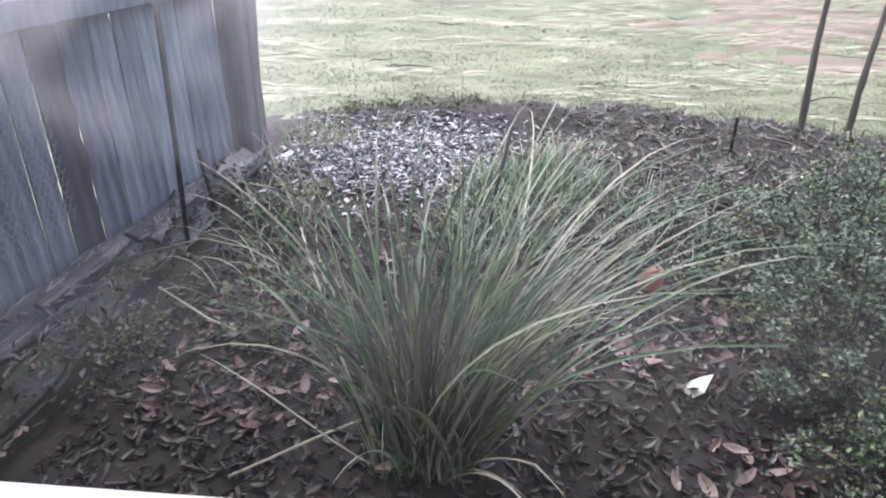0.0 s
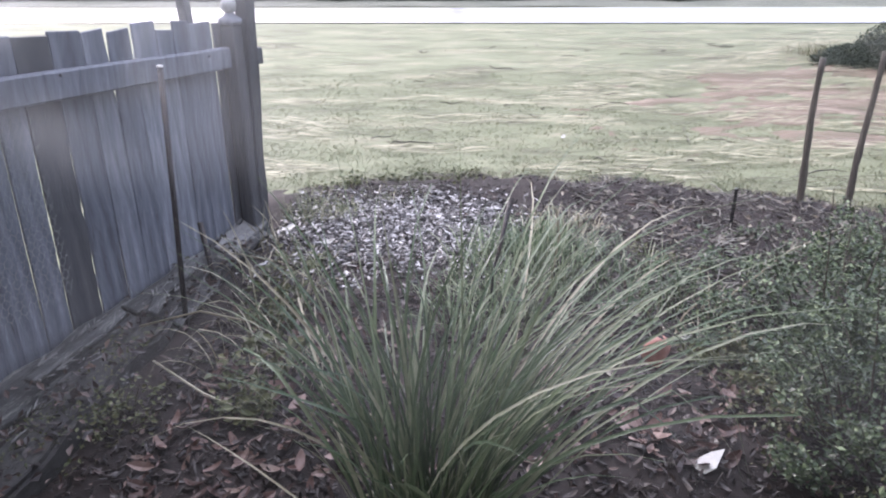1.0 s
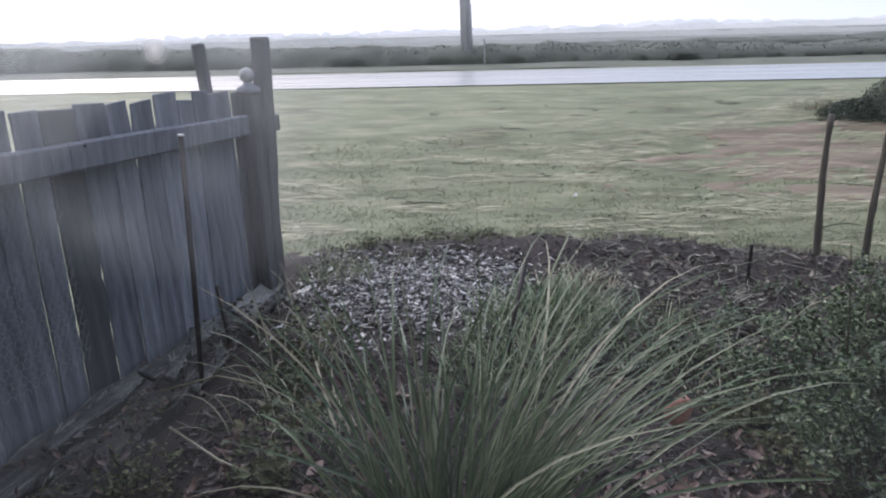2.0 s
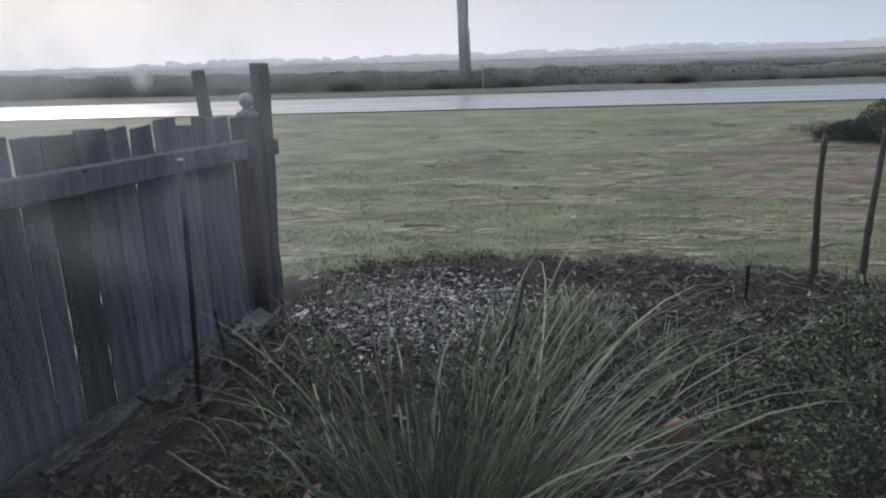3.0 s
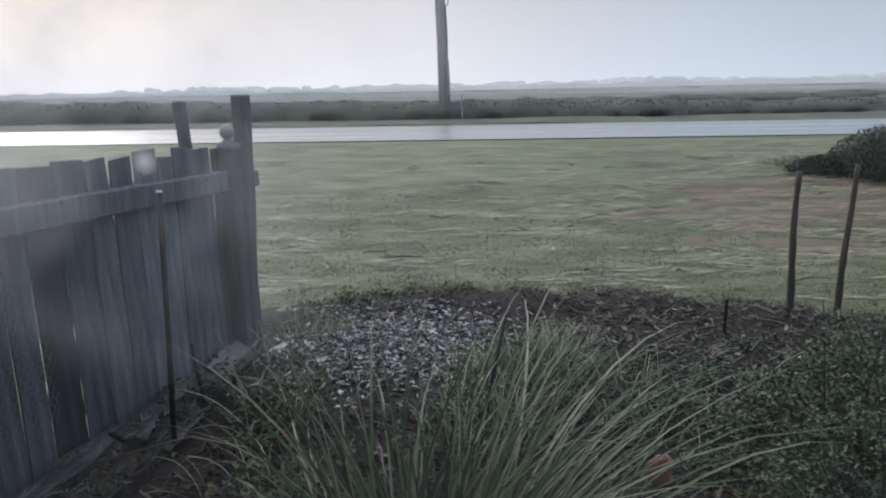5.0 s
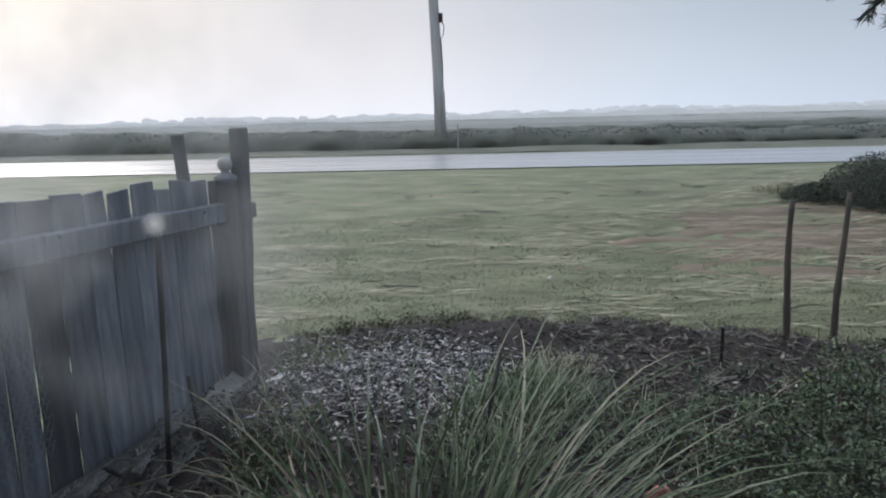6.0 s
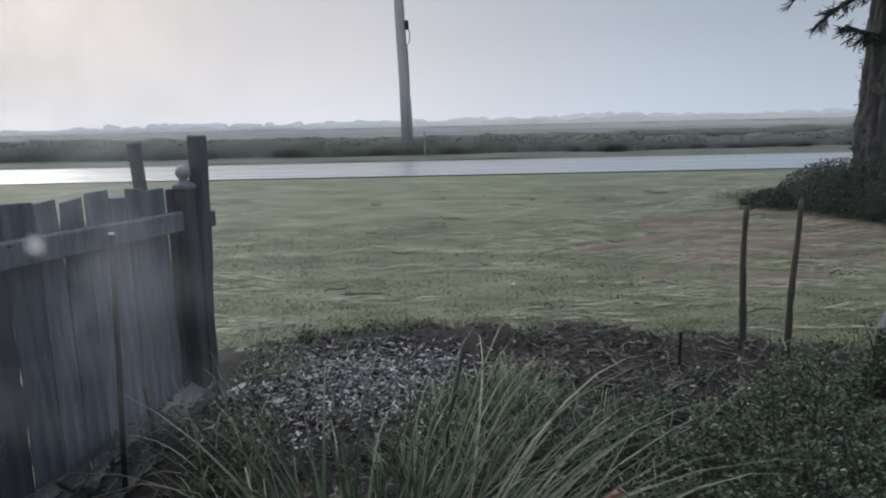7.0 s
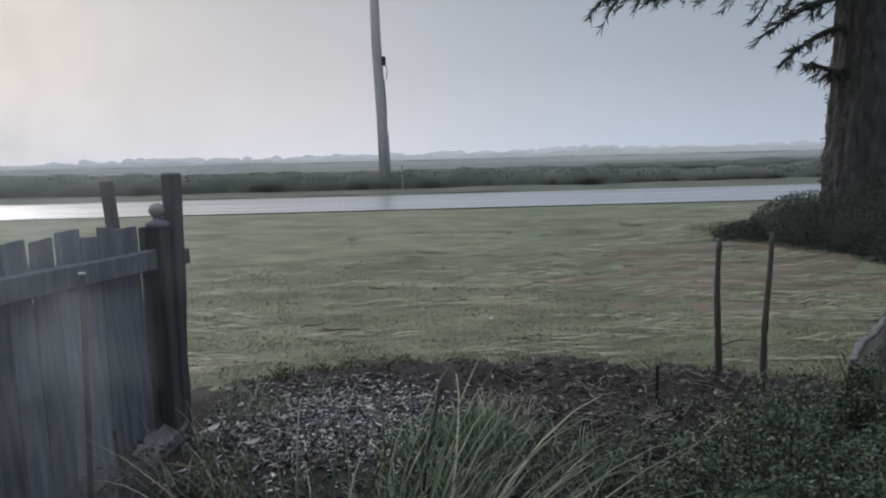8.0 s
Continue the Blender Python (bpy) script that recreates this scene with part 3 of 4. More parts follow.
for i in range(3):
    moss = part("moss_patch", leaves_mesh("moss_patch", [(rng.uniform(-0.08, 0.08), -0.7 + 0.5 * i + rng.gauss(0, 0.12), 0.075) for _ in range(240)], nrng.uniform(0.008, 0.02, 240), WEED_LEAF), WEED_LEAF, sleeper, "yellow-green moss")
    tagged(moss, kind="stuff")

foot_pts = [(-1.45 + rng.gauss(0, 0.1) + 0.02 * k, 1.3 + 2.1 * rng.random(), 0.115 + abs(rng.gauss(0, 0.01))) for k in range(3) for _ in range(170)]
tagged(new("foot_litter", leaves_mesh("foot_litter", foot_pts, nrng.uniform(0.015, 0.05, len(foot_pts)), LITTER, 0.5, 1.8)), "dark wet leaf litter heaped along the fence foot", "leaf litter", kind="stuff")

def splinters(spots, long, seed):
    """Short pale slivers that stand off worn timber edges."""
    r = random.Random(seed)
    pieces = []
    for x, y, z in spots:
        L, w = r.uniform(0.3, 1.0) * long, r.uniform(0.001, 0.003)
        g, k = r.gauss(1.57, 0.35), r.gauss(0, 0.25)
        pieces.append(tube_data([(x, y, z), (x + 0.5 * L * math.cos(g), y + 0.5 * L * math.sin(g), z + 0.5 * L * k + 0.002), (x + L * math.cos(g), y + L * math.sin(g), z + L * k)], [w, w * 1.3, w * 0.4], 4))
    return pieces


edge_spots = [(-0.075 + rng.gauss(0, 0.012), -1.15 + 2.2 * k / 90 + rng.gauss(0, 0.02), 0.075 + 0.01 * rng.random()) for k in range(90) if noise.noise(Vector((k * 0.17, 3, 0))) > -0.12]
tagged(part("splinters", joined("splinters", splinters(edge_spots, 0.07, 5), CUT_WOOD), CUT_WOOD, sleeper, "pale splintered upper edge"), kind="stuff")
low_spots = [(0.085 + rng.gauss(0, 0.008), -0.8 + 1.5 * k / 40 + rng.gauss(0, 0.02), 0.03 + 0.03 * rng.random()) for k in range(40) if noise.noise(Vector((k * 0.21, 9, 0))) > 0.0]
tagged(part("splinters", joined("splinters", splinters(low_spots, 0.05, 6), CUT_WOOD), CUT_WOOD, sleeper, "pale chipped lower edge"), kind="stuff")

for x, y, z, rx, ry, rz, wide, long, seed, label in ((-1.435, 3.52, 0.115, 4, 30, 1, 0.11, 0.56, 8.0, "short pale broken board propped against the fence foot"),
                                                     (-1.36, 2.72, 0.095, 3, 24, -3, 0.06, 0.4, 11.0, "chipped grey board beside the steel rods"),
                                                     (-1.47, 2.76, 0.15, -4, 26, 4, 0.05, 0.62, 5.0, "narrow pale splintered board on the fence foot"),
                                                     (-1.575, 2.2, 0.155, 3, 20, -7, 0.055, 0.5, 12.0, "short wet grey board end on the fence foot")):
    plank = thing("broken_board", label, "board", pose(x, y, z, rx, ry, rz), "broken boards by the fence")
    part("board", block(wide, long, 0.024, 0.005, 1, (0, 0, 0), 0.03, 18, seed), CUT_WOOD if seed == 8.0 else FOOT_WOOD, plank)
    rim = [(rng.choice((-0.5, 0.5)) * wide, rng.uniform(-0.5, 0.4) * long, 0.012) for _ in range(40)]
    tagged(part("splinters", joined("splinters", splinters(rim, 0.06, int(seed)), CUT_WOOD), CUT_WOOD, plank, "pale splintered edges"), kind="stuff")


def steel_rod(foot, tip, r, label, cap=False):
    rod = thing("garden_rod", label, "rod", Matrix.Translation(foot), "steel rods by the fence")
    v = Vector(tip) - Vector(foot)
    part("rod", tube([(0, 0, -0.05), tuple(v * 0.5 + Vector((0.004, 0, 0))), tuple(v)], [r, r, r], STEEL, 8, "rod"), STEEL, rod)
    if cap:
        c = part("cap", lathe([(r * 1.15, 0.0), (r * 1.2, 0.005), (r * 0.9, 0.009)], WHITE, 10, "cap"), WHITE, rod, "white worn cap")
        c.location = v - Vector((0, 0, 0.002))
    return rod


steel_rod((-1.335, 2.54, 0.0), (-1.405, 2.80, 1.09), 0.012, "tall dark steel rod with a white worn top beside the fence", True)
steel_rod((-1.31, 2.84, 0.0), (-1.41, 2.97, 0.37), 0.014, "short dark steel rod leaning beside the fence")

picket = thing("steel_picket", "short rusty dark steel picket in the garden bed", "picket", pose(1.27, 3.98, 0, 0, 1, 30))
sec = []
for k in range(3):
    g = 2 * math.pi * k / 3
    sec.append(block(0.0028, 0.0095, 0.33, 0, 1, (0, 0.0048, 0.115)))
    bmesh.ops.rotate(sec[-1], verts=sec[-1].verts, cent=(0, 0, 0), matrix=Matrix.Rotation(g, 3, "Z"))
for bm in sec:
    part("flange", bm, STEEL, picket)
part("tip", block(0.011, 0.011, 0.010, 0.003, 1, (0, 0, 0.284)), PALE, picket, "pale worn tip")


def timber_stake(x, y, top, lean_x, lean_y, seed):
    st = thing("timber_stake", "thin rough timber stake standing in the bed", "stake", pose(x, y, 0, lean_x, lean_y, seed * 20), "timber stakes")
    pts = [(0.006 * math.sin(seed + i * 0.35) + 0.004 * noise.noise(Vector((i * 0.7, seed, 5))), 0.004 * math.cos(seed * 2 + i * 0.45), -0.05 + (top + 0.05) * i / 15) for i in range(16)]
    part("shaft", tube(pts, [0.0245 - 0.0006 * i + 0.005 * noise.noise(Vector((i * 0.9, seed * 3.1, 0))) for i in range(16)], STAKE_WOOD, 8, "shaft"), STAKE_WOOD, st)
    return st


timber_stake(1.80, 4.42, 0.95, 0, -1.0, 1)
timber_stake(2.12, 4.48, 0.98, 0, 3.5, 2)

# old wire netting that hangs below the rail on the fence's inner side
def wire_netting(s0, s1, z0, z1, cell):
    net = thing("wire_netting", "old sagging galvanised wire netting hung on the fence", "wire netting", FM)
    pieces = []
    rise = cell * 0.87

    def at(s, z):
        return (0.016 + 0.014 * noise.noise(Vector((s * 3, z * 3, 2))) + 0.025 * (1.0 - z), s + 0.006 * noise.noise(Vector((s * 9, z * 9, 5))), z + 0.006 * noise.noise(Vector((s * 8, z * 8, 8))))

    for j in range(int((z1 - z0) / rise)):
        for i in range(int((s1 - s0) / cell)):
            s, z = s0 + (i + 0.5 * (j % 2)) * cell, z0 + j * rise
            a, b, c, d = (s, z), (s, z + rise * 0.45), (s - cell / 2, z + rise), (s + cell / 2, z + rise)
            for p, q in ((a, b), (b, c), (b, d)):
                pieces.append(tube_data([at(*p), at(*q)], [0.0007, 0.0007], 3))
    tagged(part("mesh_wire", joined("mesh_wire", pieces, PALE), PALE, net), kind="stuff")


wire_netting(-2.7, -1.36, 0.3, 1.02, 0.03)

# a low retaining wall of sleepers at the side of the bed
wall = thing("retaining_wall", "low timber retaining wall with a pale worn top edge", "garden wall", pose(2.29, 3.72, 0, 0, 0, -38))
for i in range(2):
    part("beam", block(0.09, 2.4, 0.165, 0.012, 2, (0, 1.2, 0.085 + i * 0.17), 0.03, 16, 6.0 + i), STAKE_WOOD, wall)
part("end_post", block(0.12, 0.1, 0.5, 0.02, 2, (0.01, -0.03, 0.11), 0.04, 10, 4.4), STAKE_WOOD, wall, "dark rough end post")
part("capping", block(0.034, 2.44, 0.03, 0.008, 1, (-0.02, 1.2, 0.358), 0.05, 110, 2.5), CUT_WOOD, wall, "pale worn capping board")


# ---- the large strappy clump ----
def blade_data(length, rise, droop, width, seed, segs=9):
    """A folded, tapered leaf that rises and arches over along +x."""
    verts, faces = [], []
    x = z = 0.0
    g = radians(rise)
    r = random.Random(seed)
    side, drift = 0.0, r.gauss(0, 0.28)
    kink = r.randint(segs // 2, segs - 1) if r.random() < 0.16 else -1
    for i in range(segs + 1):
        k = i / segs
        w = width * (0.75 + 0.5 * k if k < 0.4 else 0.95 * (1 - ((k - 0.4) / 0.6) ** 1.8) + 0.06)
        verts += [(x, side - w / 2, z + w * 0.22), (x, side, z - w * 0.12), (x, side + w / 2, z + w * 0.22)]
        step = length / segs
        x += math.cos(g) * step
        z += math.sin(g) * step
        side += drift * step * 2 * k
        g -= radians(droop) * (0.12 + 1.95 * k) / segs
        if i == kink:
            g -= radians(r.uniform(25, 80))
    for i in range(segs):
        o = 3 * i
        faces += [(o, o + 3, o + 4, o + 1), (o + 1, o + 4, o + 5, o + 2)]
    return verts, faces


def strappy_clump(x, y, count, loose, scale, label, base_r, right=0.47, seed=6):
    clump = thing("strappy_clump", label, "grass clump", Matrix.Translation((x, y, 0.02)))
    r = random.Random(seed)
    meshes = {}

    def choose():
        way = r.random()
        if way < right:
            az, rise, droop, length = r.gauss(30, 15), r.uniform(58, 81), r.uniform(62, 112), r.uniform(0.8, 1.35)
            if r.random() < 0.4:
                az, rise, droop, length = r.gauss(24, 9), r.uniform(44, 62), r.uniform(50, 88), r.uniform(0.9, 1.35)
            if az < 12:
                az = 24 - az
        elif way < right + 0.07:
            az, rise, droop, length = r.gauss(130, 15), r.uniform(70, 83), r.uniform(40, 85), r.uniform(0.65, 1.12)
        elif way < right + 0.2:
            az, rise, droop, length = r.uniform(40, 130), r.uniform(68, 84), r.uniform(40, 120), r.uniform(0.55, 1.05)
        else:
            az, rise, droop, length = r.uniform(0, 360), min(94, r.gauss(83, 5)), r.uniform(4, 70), r.uniform(0.55, 1.04)
            if 190 < az < 350:
                length *= 0.66
        return az, rise, droop, length * scale

    def place(az, rr):
        g = radians(az + r.gauss(0, 40))
        return (rr * math.cos(g), rr * math.sin(g) * 0.8)

    for i in range(count):
        az, rise, droop, length = choose()
        key = (round(rise / 6), round(droop / 12), round(length / 0.12), i % 3)
        if key not in meshes:
            v, f = blade_data(key[2] * 0.12, key[0] * 6, key[1] * 12, r.uniform(0.006, 0.0125), i)
            meshes[key] = mesh_of("leaf", v, f, STRAPPY, True)
        ob = part("leaf", meshes[key], STRAPPY, clump)
        px, py = place(az, base_r * math.sqrt(r.random()))
        ob.matrix_local = pose(px, py, 0, r.gauss(0, 9), 0, az)
    pieces = []
    for i in range(loose):
        az, rise, droop, length = choose()
        v, f = blade_data(length * r.uniform(0.55, 1.0), rise, droop, r.uniform(0.005, 0.010), 900 + i, 7)
        px, py = place(az, base_r * math.sqrt(r.random()))
        m = pose(px, py, 0, r.uniform(-15, 15), 0, az)
        pieces.append(([tuple(m @ Vector(p)) for p in v], f))
    tagged(part("inner_leaves", joined("inner_leaves", pieces, STRAPPY, True), STRAPPY, clump), kind="stuff")
    return clump


def grass_tuft(x, y, rad, h, count, m, label):
    t = thing("grass_tuft", label, "grass", Matrix.Translation((x, y, 0.0)), kind="stuff")
    pieces = []
    r = random.Random(int(x * 91 + y * 17))
    for i in range(count):
        v, f = blade_data(h * r.uniform(0.5, 1.2), r.uniform(45, 85), r.uniform(20, 150), r.uniform(0.003, 0.006) * (1.35 if h > 0.18 else 1), i, 6)
        q, g = rad * math.sqrt(r.random()), r.uniform(0, 6.3)
        mm = pose(q * math.cos(g), q * math.sin(g), 0, 0, 0, r.uniform(0, 360))
        pieces.append(([tuple(mm @ Vector(p)) for p in v], f))
    part("blades", joined("blades", pieces, m), m, t)
    return t


big = strappy_clump(-0.21, 1.45, 205, 120, 1.0, "large arching clump of wet grey-green strappy leaves", 0.13, 0.31)
for az, rise, droop, length, dx, dy in ((38, 44, 62, 1.25, 0.05, 0.1), (44, 52, 78, 1.45, 0.02, 0.08), (50, 54, 88, 1.4, 0.08, 0.05), (140, 52, 70, 0.95, -0.12, 0.05),
                                       (165, 60, 100, 0.7, -0.1, 0.1), (196, 44, 50, 0.55, -0.14, 0.0), (-35, 48, 60, 0.45, 0.06, -0.05),
                                       (-48, 52, 70, 0.5, 0.08, -0.02), (-62, 58, 75, 0.42, 0.07, -0.06), (118, 74, 60, 1.0, -0.08, 0.05)):
    v, f = blade_data(length, rise, droop, 0.011, int(az + 400))
    ob = part("dead_leaf", mesh_of("dead_leaf", v, f, STRAW, True), STRAW, big, "straw-coloured dry leaf")
    ob.matrix_local = pose(dx, dy, 0, 0, 0, az)
grass_tuft(-0.1, 2.75, 0.26, 0.3, 200, TUFT_LEAF, "curling bright grass between the clump and the mulch")
grass_tuft(0.02, 3.2, 0.3, 0.32, 260, TUFT_LEAF, "tangle of arching fine leaves behind the large clump")
grass_tuft(0.55, 3.05, 0.3, 0.27, 200, STRAPPY, "loose curling fine grass leaves in the bed")
grass_tuft(0.08, 3.6, 0.26, 0.22, 190, STRAPPY, "tangle of fine pale curling grass in the mulch")
grass_tuft(0.33, 3.85, 0.2, 0.2, 150, STRAW, "straw-coloured dying grass at the end of the mulch")
strappy_clump(0.16, 3.45, 50, 160, 0.25, "small tuft of fine pale grassy leaves in the bark mulch", 0.26, 0.3, 9)

stalk = thing("dead_stalk", "dark dead flower stalk leaning out of the clump", "stalk", Matrix.Translation((-0.08, 2.75, 0.0)))
part("stem", tube([(0, 0, 0), (0.03, 0.1, 0.25), (0.09, 0.22, 0.52)], [0.007, 0.008, 0.012], STEEL, 6, "stem"), STEM, stalk)


# ---- shrubs, weeds, loose stems ----
def shrub(x, y, rx, ry, h, count, m, label, name="shrub", size=(0.011, 0.031), group=""):
    """Thin stems with clumps of small leaves on them."""
    sh = thing(name, label, "shrub", Matrix.Translation((x, y, 0.01)), group)
    r = random.Random(int(x * 100) + int(y * 37))
    stems, cl = [], []
    n = max(10, int(46 * rx * ry / 0.25))
    for i in range(n):
        g, q = r.uniform(0, 2 * math.pi), math.sqrt(r.random())
        tip = Vector((rx * q * math.cos(g), ry * q * math.sin(g), h * (1 - 0.6 * q * q) * (r.uniform(0.25, 1.15) if r.random() < 0.82 else r.uniform(1.2, 1.75))))
        foot = Vector((tip.x * 0.45, tip.y * 0.45, 0))
        mid = foot.lerp(tip, 0.55) + Vector((0, 0, h * 0.1))
        stems.append(tube_data([tuple(foot), tuple(mid), tuple(tip)], [0.004, 0.003, 0.0015], 4))
        for k in range(4):
            cl.append(foot.lerp(tip, r.uniform(0.35, 1.05)) + Vector((r.gauss(0, 0.03), r.gauss(0, 0.03), r.gauss(0, 0.015))))
    tagged(part("stems", joined("stems", stems, STEM), STEM, sh), kind="stuff")
    pts = []
    for i in range(count):
        c = cl[int(len(cl) * r.random() ** 1.4)]
        pts.append((c.x + r.gauss(0, 0.024), c.y + r.gauss(0, 0.024), max(0.005, c.z + r.gauss(0, 0.022))))
    tagged(part("leaves", leaves_mesh("leaves", pts, nrng.uniform(*size, len(pts)), m, 0.6, 1.7), m, sh), kind="stuff")
    return sh


G = "low shrubs beside the clump"
shrub(1.2, 1.95, 0.46, 0.6, 0.40, 12000, SHRUB_LEAF, "low dense dark green shrub with tiny leaves", group=G)
shrub(1.35, 2.75, 0.62, 0.55, 0.40, 12000, SHRUB_LEAF, "spreading small-leaved green shrub with dark hollows", group=G)
shrub(1.95, 2.35, 0.65, 0.75, 0.46, 12000, SHRUB_LEAF, "dense dark shrub next to the timber wall", group=G)
shrub(1.95, 3.35, 0.6, 0.42, 0.28, 6000, SHRUB_LEAF, "low small-leaved shrub below the timber stakes", group=G)
shrub(1.25, 1.3, 0.5, 0.4, 0.36, 6500, SHRUB_LEAF, "dark green shrub close below the window", group=G)
shrub(2.3, 3.5, 0.34, 0.28, 0.36, 5200, SHRUB_LEAF, "scrubby weed at the end of the timber wall", "weed", (0.012, 0.03))
shrub(0.86, 2.42, 0.18, 0.2, 0.14, 900, WEED_LEAF, "yellow-green leafy weed beside the shrub", "weed", (0.015, 0.045))
shrub(-0.85, 2.15, 0.18, 0.24, 0.16, 600, WEED_LEAF, "yellow-green leafy weed in the leaf litter", "weed", (0.015, 0.05))
shrub(-0.95, 2.75, 0.2, 0.25, 0.22, 800, WEED_LEAF, "straggly pale weed near the fence", "weed", (0.015, 0.045))
shrub(-1.28, 1.9, 0.12, 0.3, 0.14, 500, WEED_LEAF, "mossy weed on the timber sleeper", "weed", (0.012, 0.03))


for x, y, rx, ry, h, n, m in ((0.78, 2.85, 0.3, 0.24, 0.13, 1500, SHRUB_LEAF), (1.2, 3.35, 0.34, 0.2, 0.11, 1400, SHRUB_LEAF), (0.75, 3.5, 0.3, 0.24, 0.09, 1100, WEED_LEAF), (1.55, 3.85, 0.32, 0.16, 0.09, 1000, SHRUB_LEAF),
                              (0.9, 2.05, 0.2, 0.25, 0.12, 1200, WEED_LEAF), (1.0, 1.55, 0.22, 0.22, 0.1, 1100, WEED_LEAF)):
    shrub(x, y, rx, ry, h, int(n * 0.55), m, "sprawling low weeds over the dark leaf litter", "weed", (0.010, 0.027), "sprawling weeds")


grass_tuft(-1.15, 4.12, 0.24, 0.16, 420, BLADE_LAWN, "rough green grass tuft at the edge of the mulch")
grass_tuft(-0.75, 4.55, 0.26, 0.12, 380, BLADE_LAWN, "short green grass creeping over the mulch edge")
for x, y in ((-1.05, 4.72), (-0.8, 4.82), (-0.55, 4.86), (-0.3, 4.9), (-1.25, 4.5)):
    shrub(x, y, 0.17, 0.12, 0.07, 500, WEED_LEAF, "low creeping weeds over the far edge of the bed", "weed", (0.012, 0.035), "creeping weeds")
for x in (-0.3, 0.15, 0.6, 1.05, 1.5, 1.95, 2.35):
    grass_tuft(x, bed_edge(x) + 0.02, 0.2, 0.07, 190, BLADE_LAWN, "ragged low grass along the edge of the bed")
    grass_tuft(x + 0.2, bed_edge(x + 0.2) - 0.06, 0.16, 0.08, 60, STRAW, "dead pale grass at the edge of the bed")
for x, y in ((4.35, 10.5), (4.6, 10.1), (4.15, 10.8), (4.9, 9.6)):
    tuft = grass_tuft(x, y, 0.3, 0.2, 130, BLADE_LAWN, "longer green grass round the foot of the ivy")
    tuft.location.z = land(x, y) + 0.01
grass_tuft(2.75, 4.3, 0.3, 0.14, 300, BLADE_LAWN, "rough grass by the timber wall")
for i, (x, y, h) in enumerate(((-1.3, 3.5, 0.3), (-1.15, 3.05, 0.4), (-0.98, 2.75, 0.45), (-1.0, 2.35, 0.3), (-0.7, 2.25, 0.3), (0.75, 2.75, 0.25))):
    grass_tuft(x, y, 0.14, h, 26, STRAW, "dry straw-coloured stems beside the fence")


def dry_stem(points, label):
    d = thing("fallen_stalk", label, "stalk", group="fallen stalks")
    part("stem", tube(points, [0.0045] * (len(points) - 1) + [0.002], STRAW, 5, "stem"), STRAW, d)


dry_stem([(-1.42, 2.35, 0.16), (-1.2, 2.42, 0.2), (-0.98, 2.4, 0.17), (-0.85, 2.35, 0.05)], "pale dry stem arching over the soil")
dry_stem([(-1.3, 2.2, 0.1), (-1.05, 2.05, 0.07), (-0.8, 1.95, 0.05)], "pale dry stem lying over dark soil")
dry_stem([(-0.72, 1.34, 0.05), (-0.5, 1.5, 0.07), (-0.25, 1.62, 0.12)], "thick pale dry stem lying beside the clump")
dry_stem([(-1.35, 3.12, 0.16), (-1.05, 3.0, 0.17), (-0.7, 2.7, 0.14)], "thin pale stem from the fence to the clump")
dry_stem([(-0.66, 1.9, 0.03), (-0.62, 1.98, 0.1), (-0.5, 1.93, 0.16), (-0.36, 1.84, 0.12)], "curled pale dead leaf stem")
dry_stem([(0.2, 3.1, 0.02), (0.24, 3.15, 0.28), (0.22, 3.16, 0.41), (0.17, 3.15, 0.43)], "pale dead flower stem with a bent head")
dry_stem([(0.95, 2.95, 0.06), (1.3, 3.2, 0.22), (1.75, 3.55, 0.26)], "long pale stem over the dark mulch")


# ---- small loose things ----
scrap = thing("paper_scrap", "small crumpled white paper scrap on the leaf litter", "paper", pose(0.62, 1.83, 0.055, 4, -6, 22) @ Matrix.Scale(0.78, 4))
part("sheet", mesh_of("sheet", [(-0.07, -0.04, 0), (0.0, -0.045, 0.02), (0.085, 0.02, 0.03), (0.03, 0.03, 0.025), (-0.05, 0.035, 0.005),
                                (-0.07, -0.04, -0.004), (0.0, -0.045, 0.015), (0.085, 0.02, 0.026), (0.03, 0.03, 0.02), (-0.05, 0.035, 0.0)],
                      [(0, 1, 4), (1, 3, 4), (1, 2, 3), (9, 6, 5), (9, 8, 6), (8, 7, 6), (0, 5, 6, 1), (1, 6, 7, 2), (2, 7, 8, 3), (3, 8, 9, 4), (4, 9, 5, 0)], PAPER), PAPER, scrap)

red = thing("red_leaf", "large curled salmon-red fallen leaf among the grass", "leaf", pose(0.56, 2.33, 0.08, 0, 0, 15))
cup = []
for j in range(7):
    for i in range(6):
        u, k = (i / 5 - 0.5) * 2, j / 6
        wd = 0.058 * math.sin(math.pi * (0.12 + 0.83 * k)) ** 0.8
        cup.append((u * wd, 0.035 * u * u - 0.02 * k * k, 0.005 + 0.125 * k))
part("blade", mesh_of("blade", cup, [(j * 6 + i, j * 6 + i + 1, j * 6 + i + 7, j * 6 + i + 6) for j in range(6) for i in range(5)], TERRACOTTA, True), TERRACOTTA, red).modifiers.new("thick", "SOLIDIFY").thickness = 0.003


# ---- utility pole ----
pole = thing("utility_pole", "grey weathered timber utility pole across the road", "utility pole", pose(-1.83, 24.6, 0.30, 0, -1.3, 0))
part("shaft", tube([(0, 0, -0.3), (0.02, 0, 2.5), (-0.02, 0, 5.0), (0.03, 0, 8.5)], [0.185, 0.175, 0.165, 0.14], POLE_WOOD, 16, "shaft"), POLE_WOOD, pole)
part("conduit", tube([(0.185, -0.06, 0), (0.18, -0.06, 2.0), (0.175, -0.04, 2.05)], [0.05, 0.05, 0.03], POLE_WOOD, 8, "conduit"), POLE_WOOD, pole, "grey cable guard")
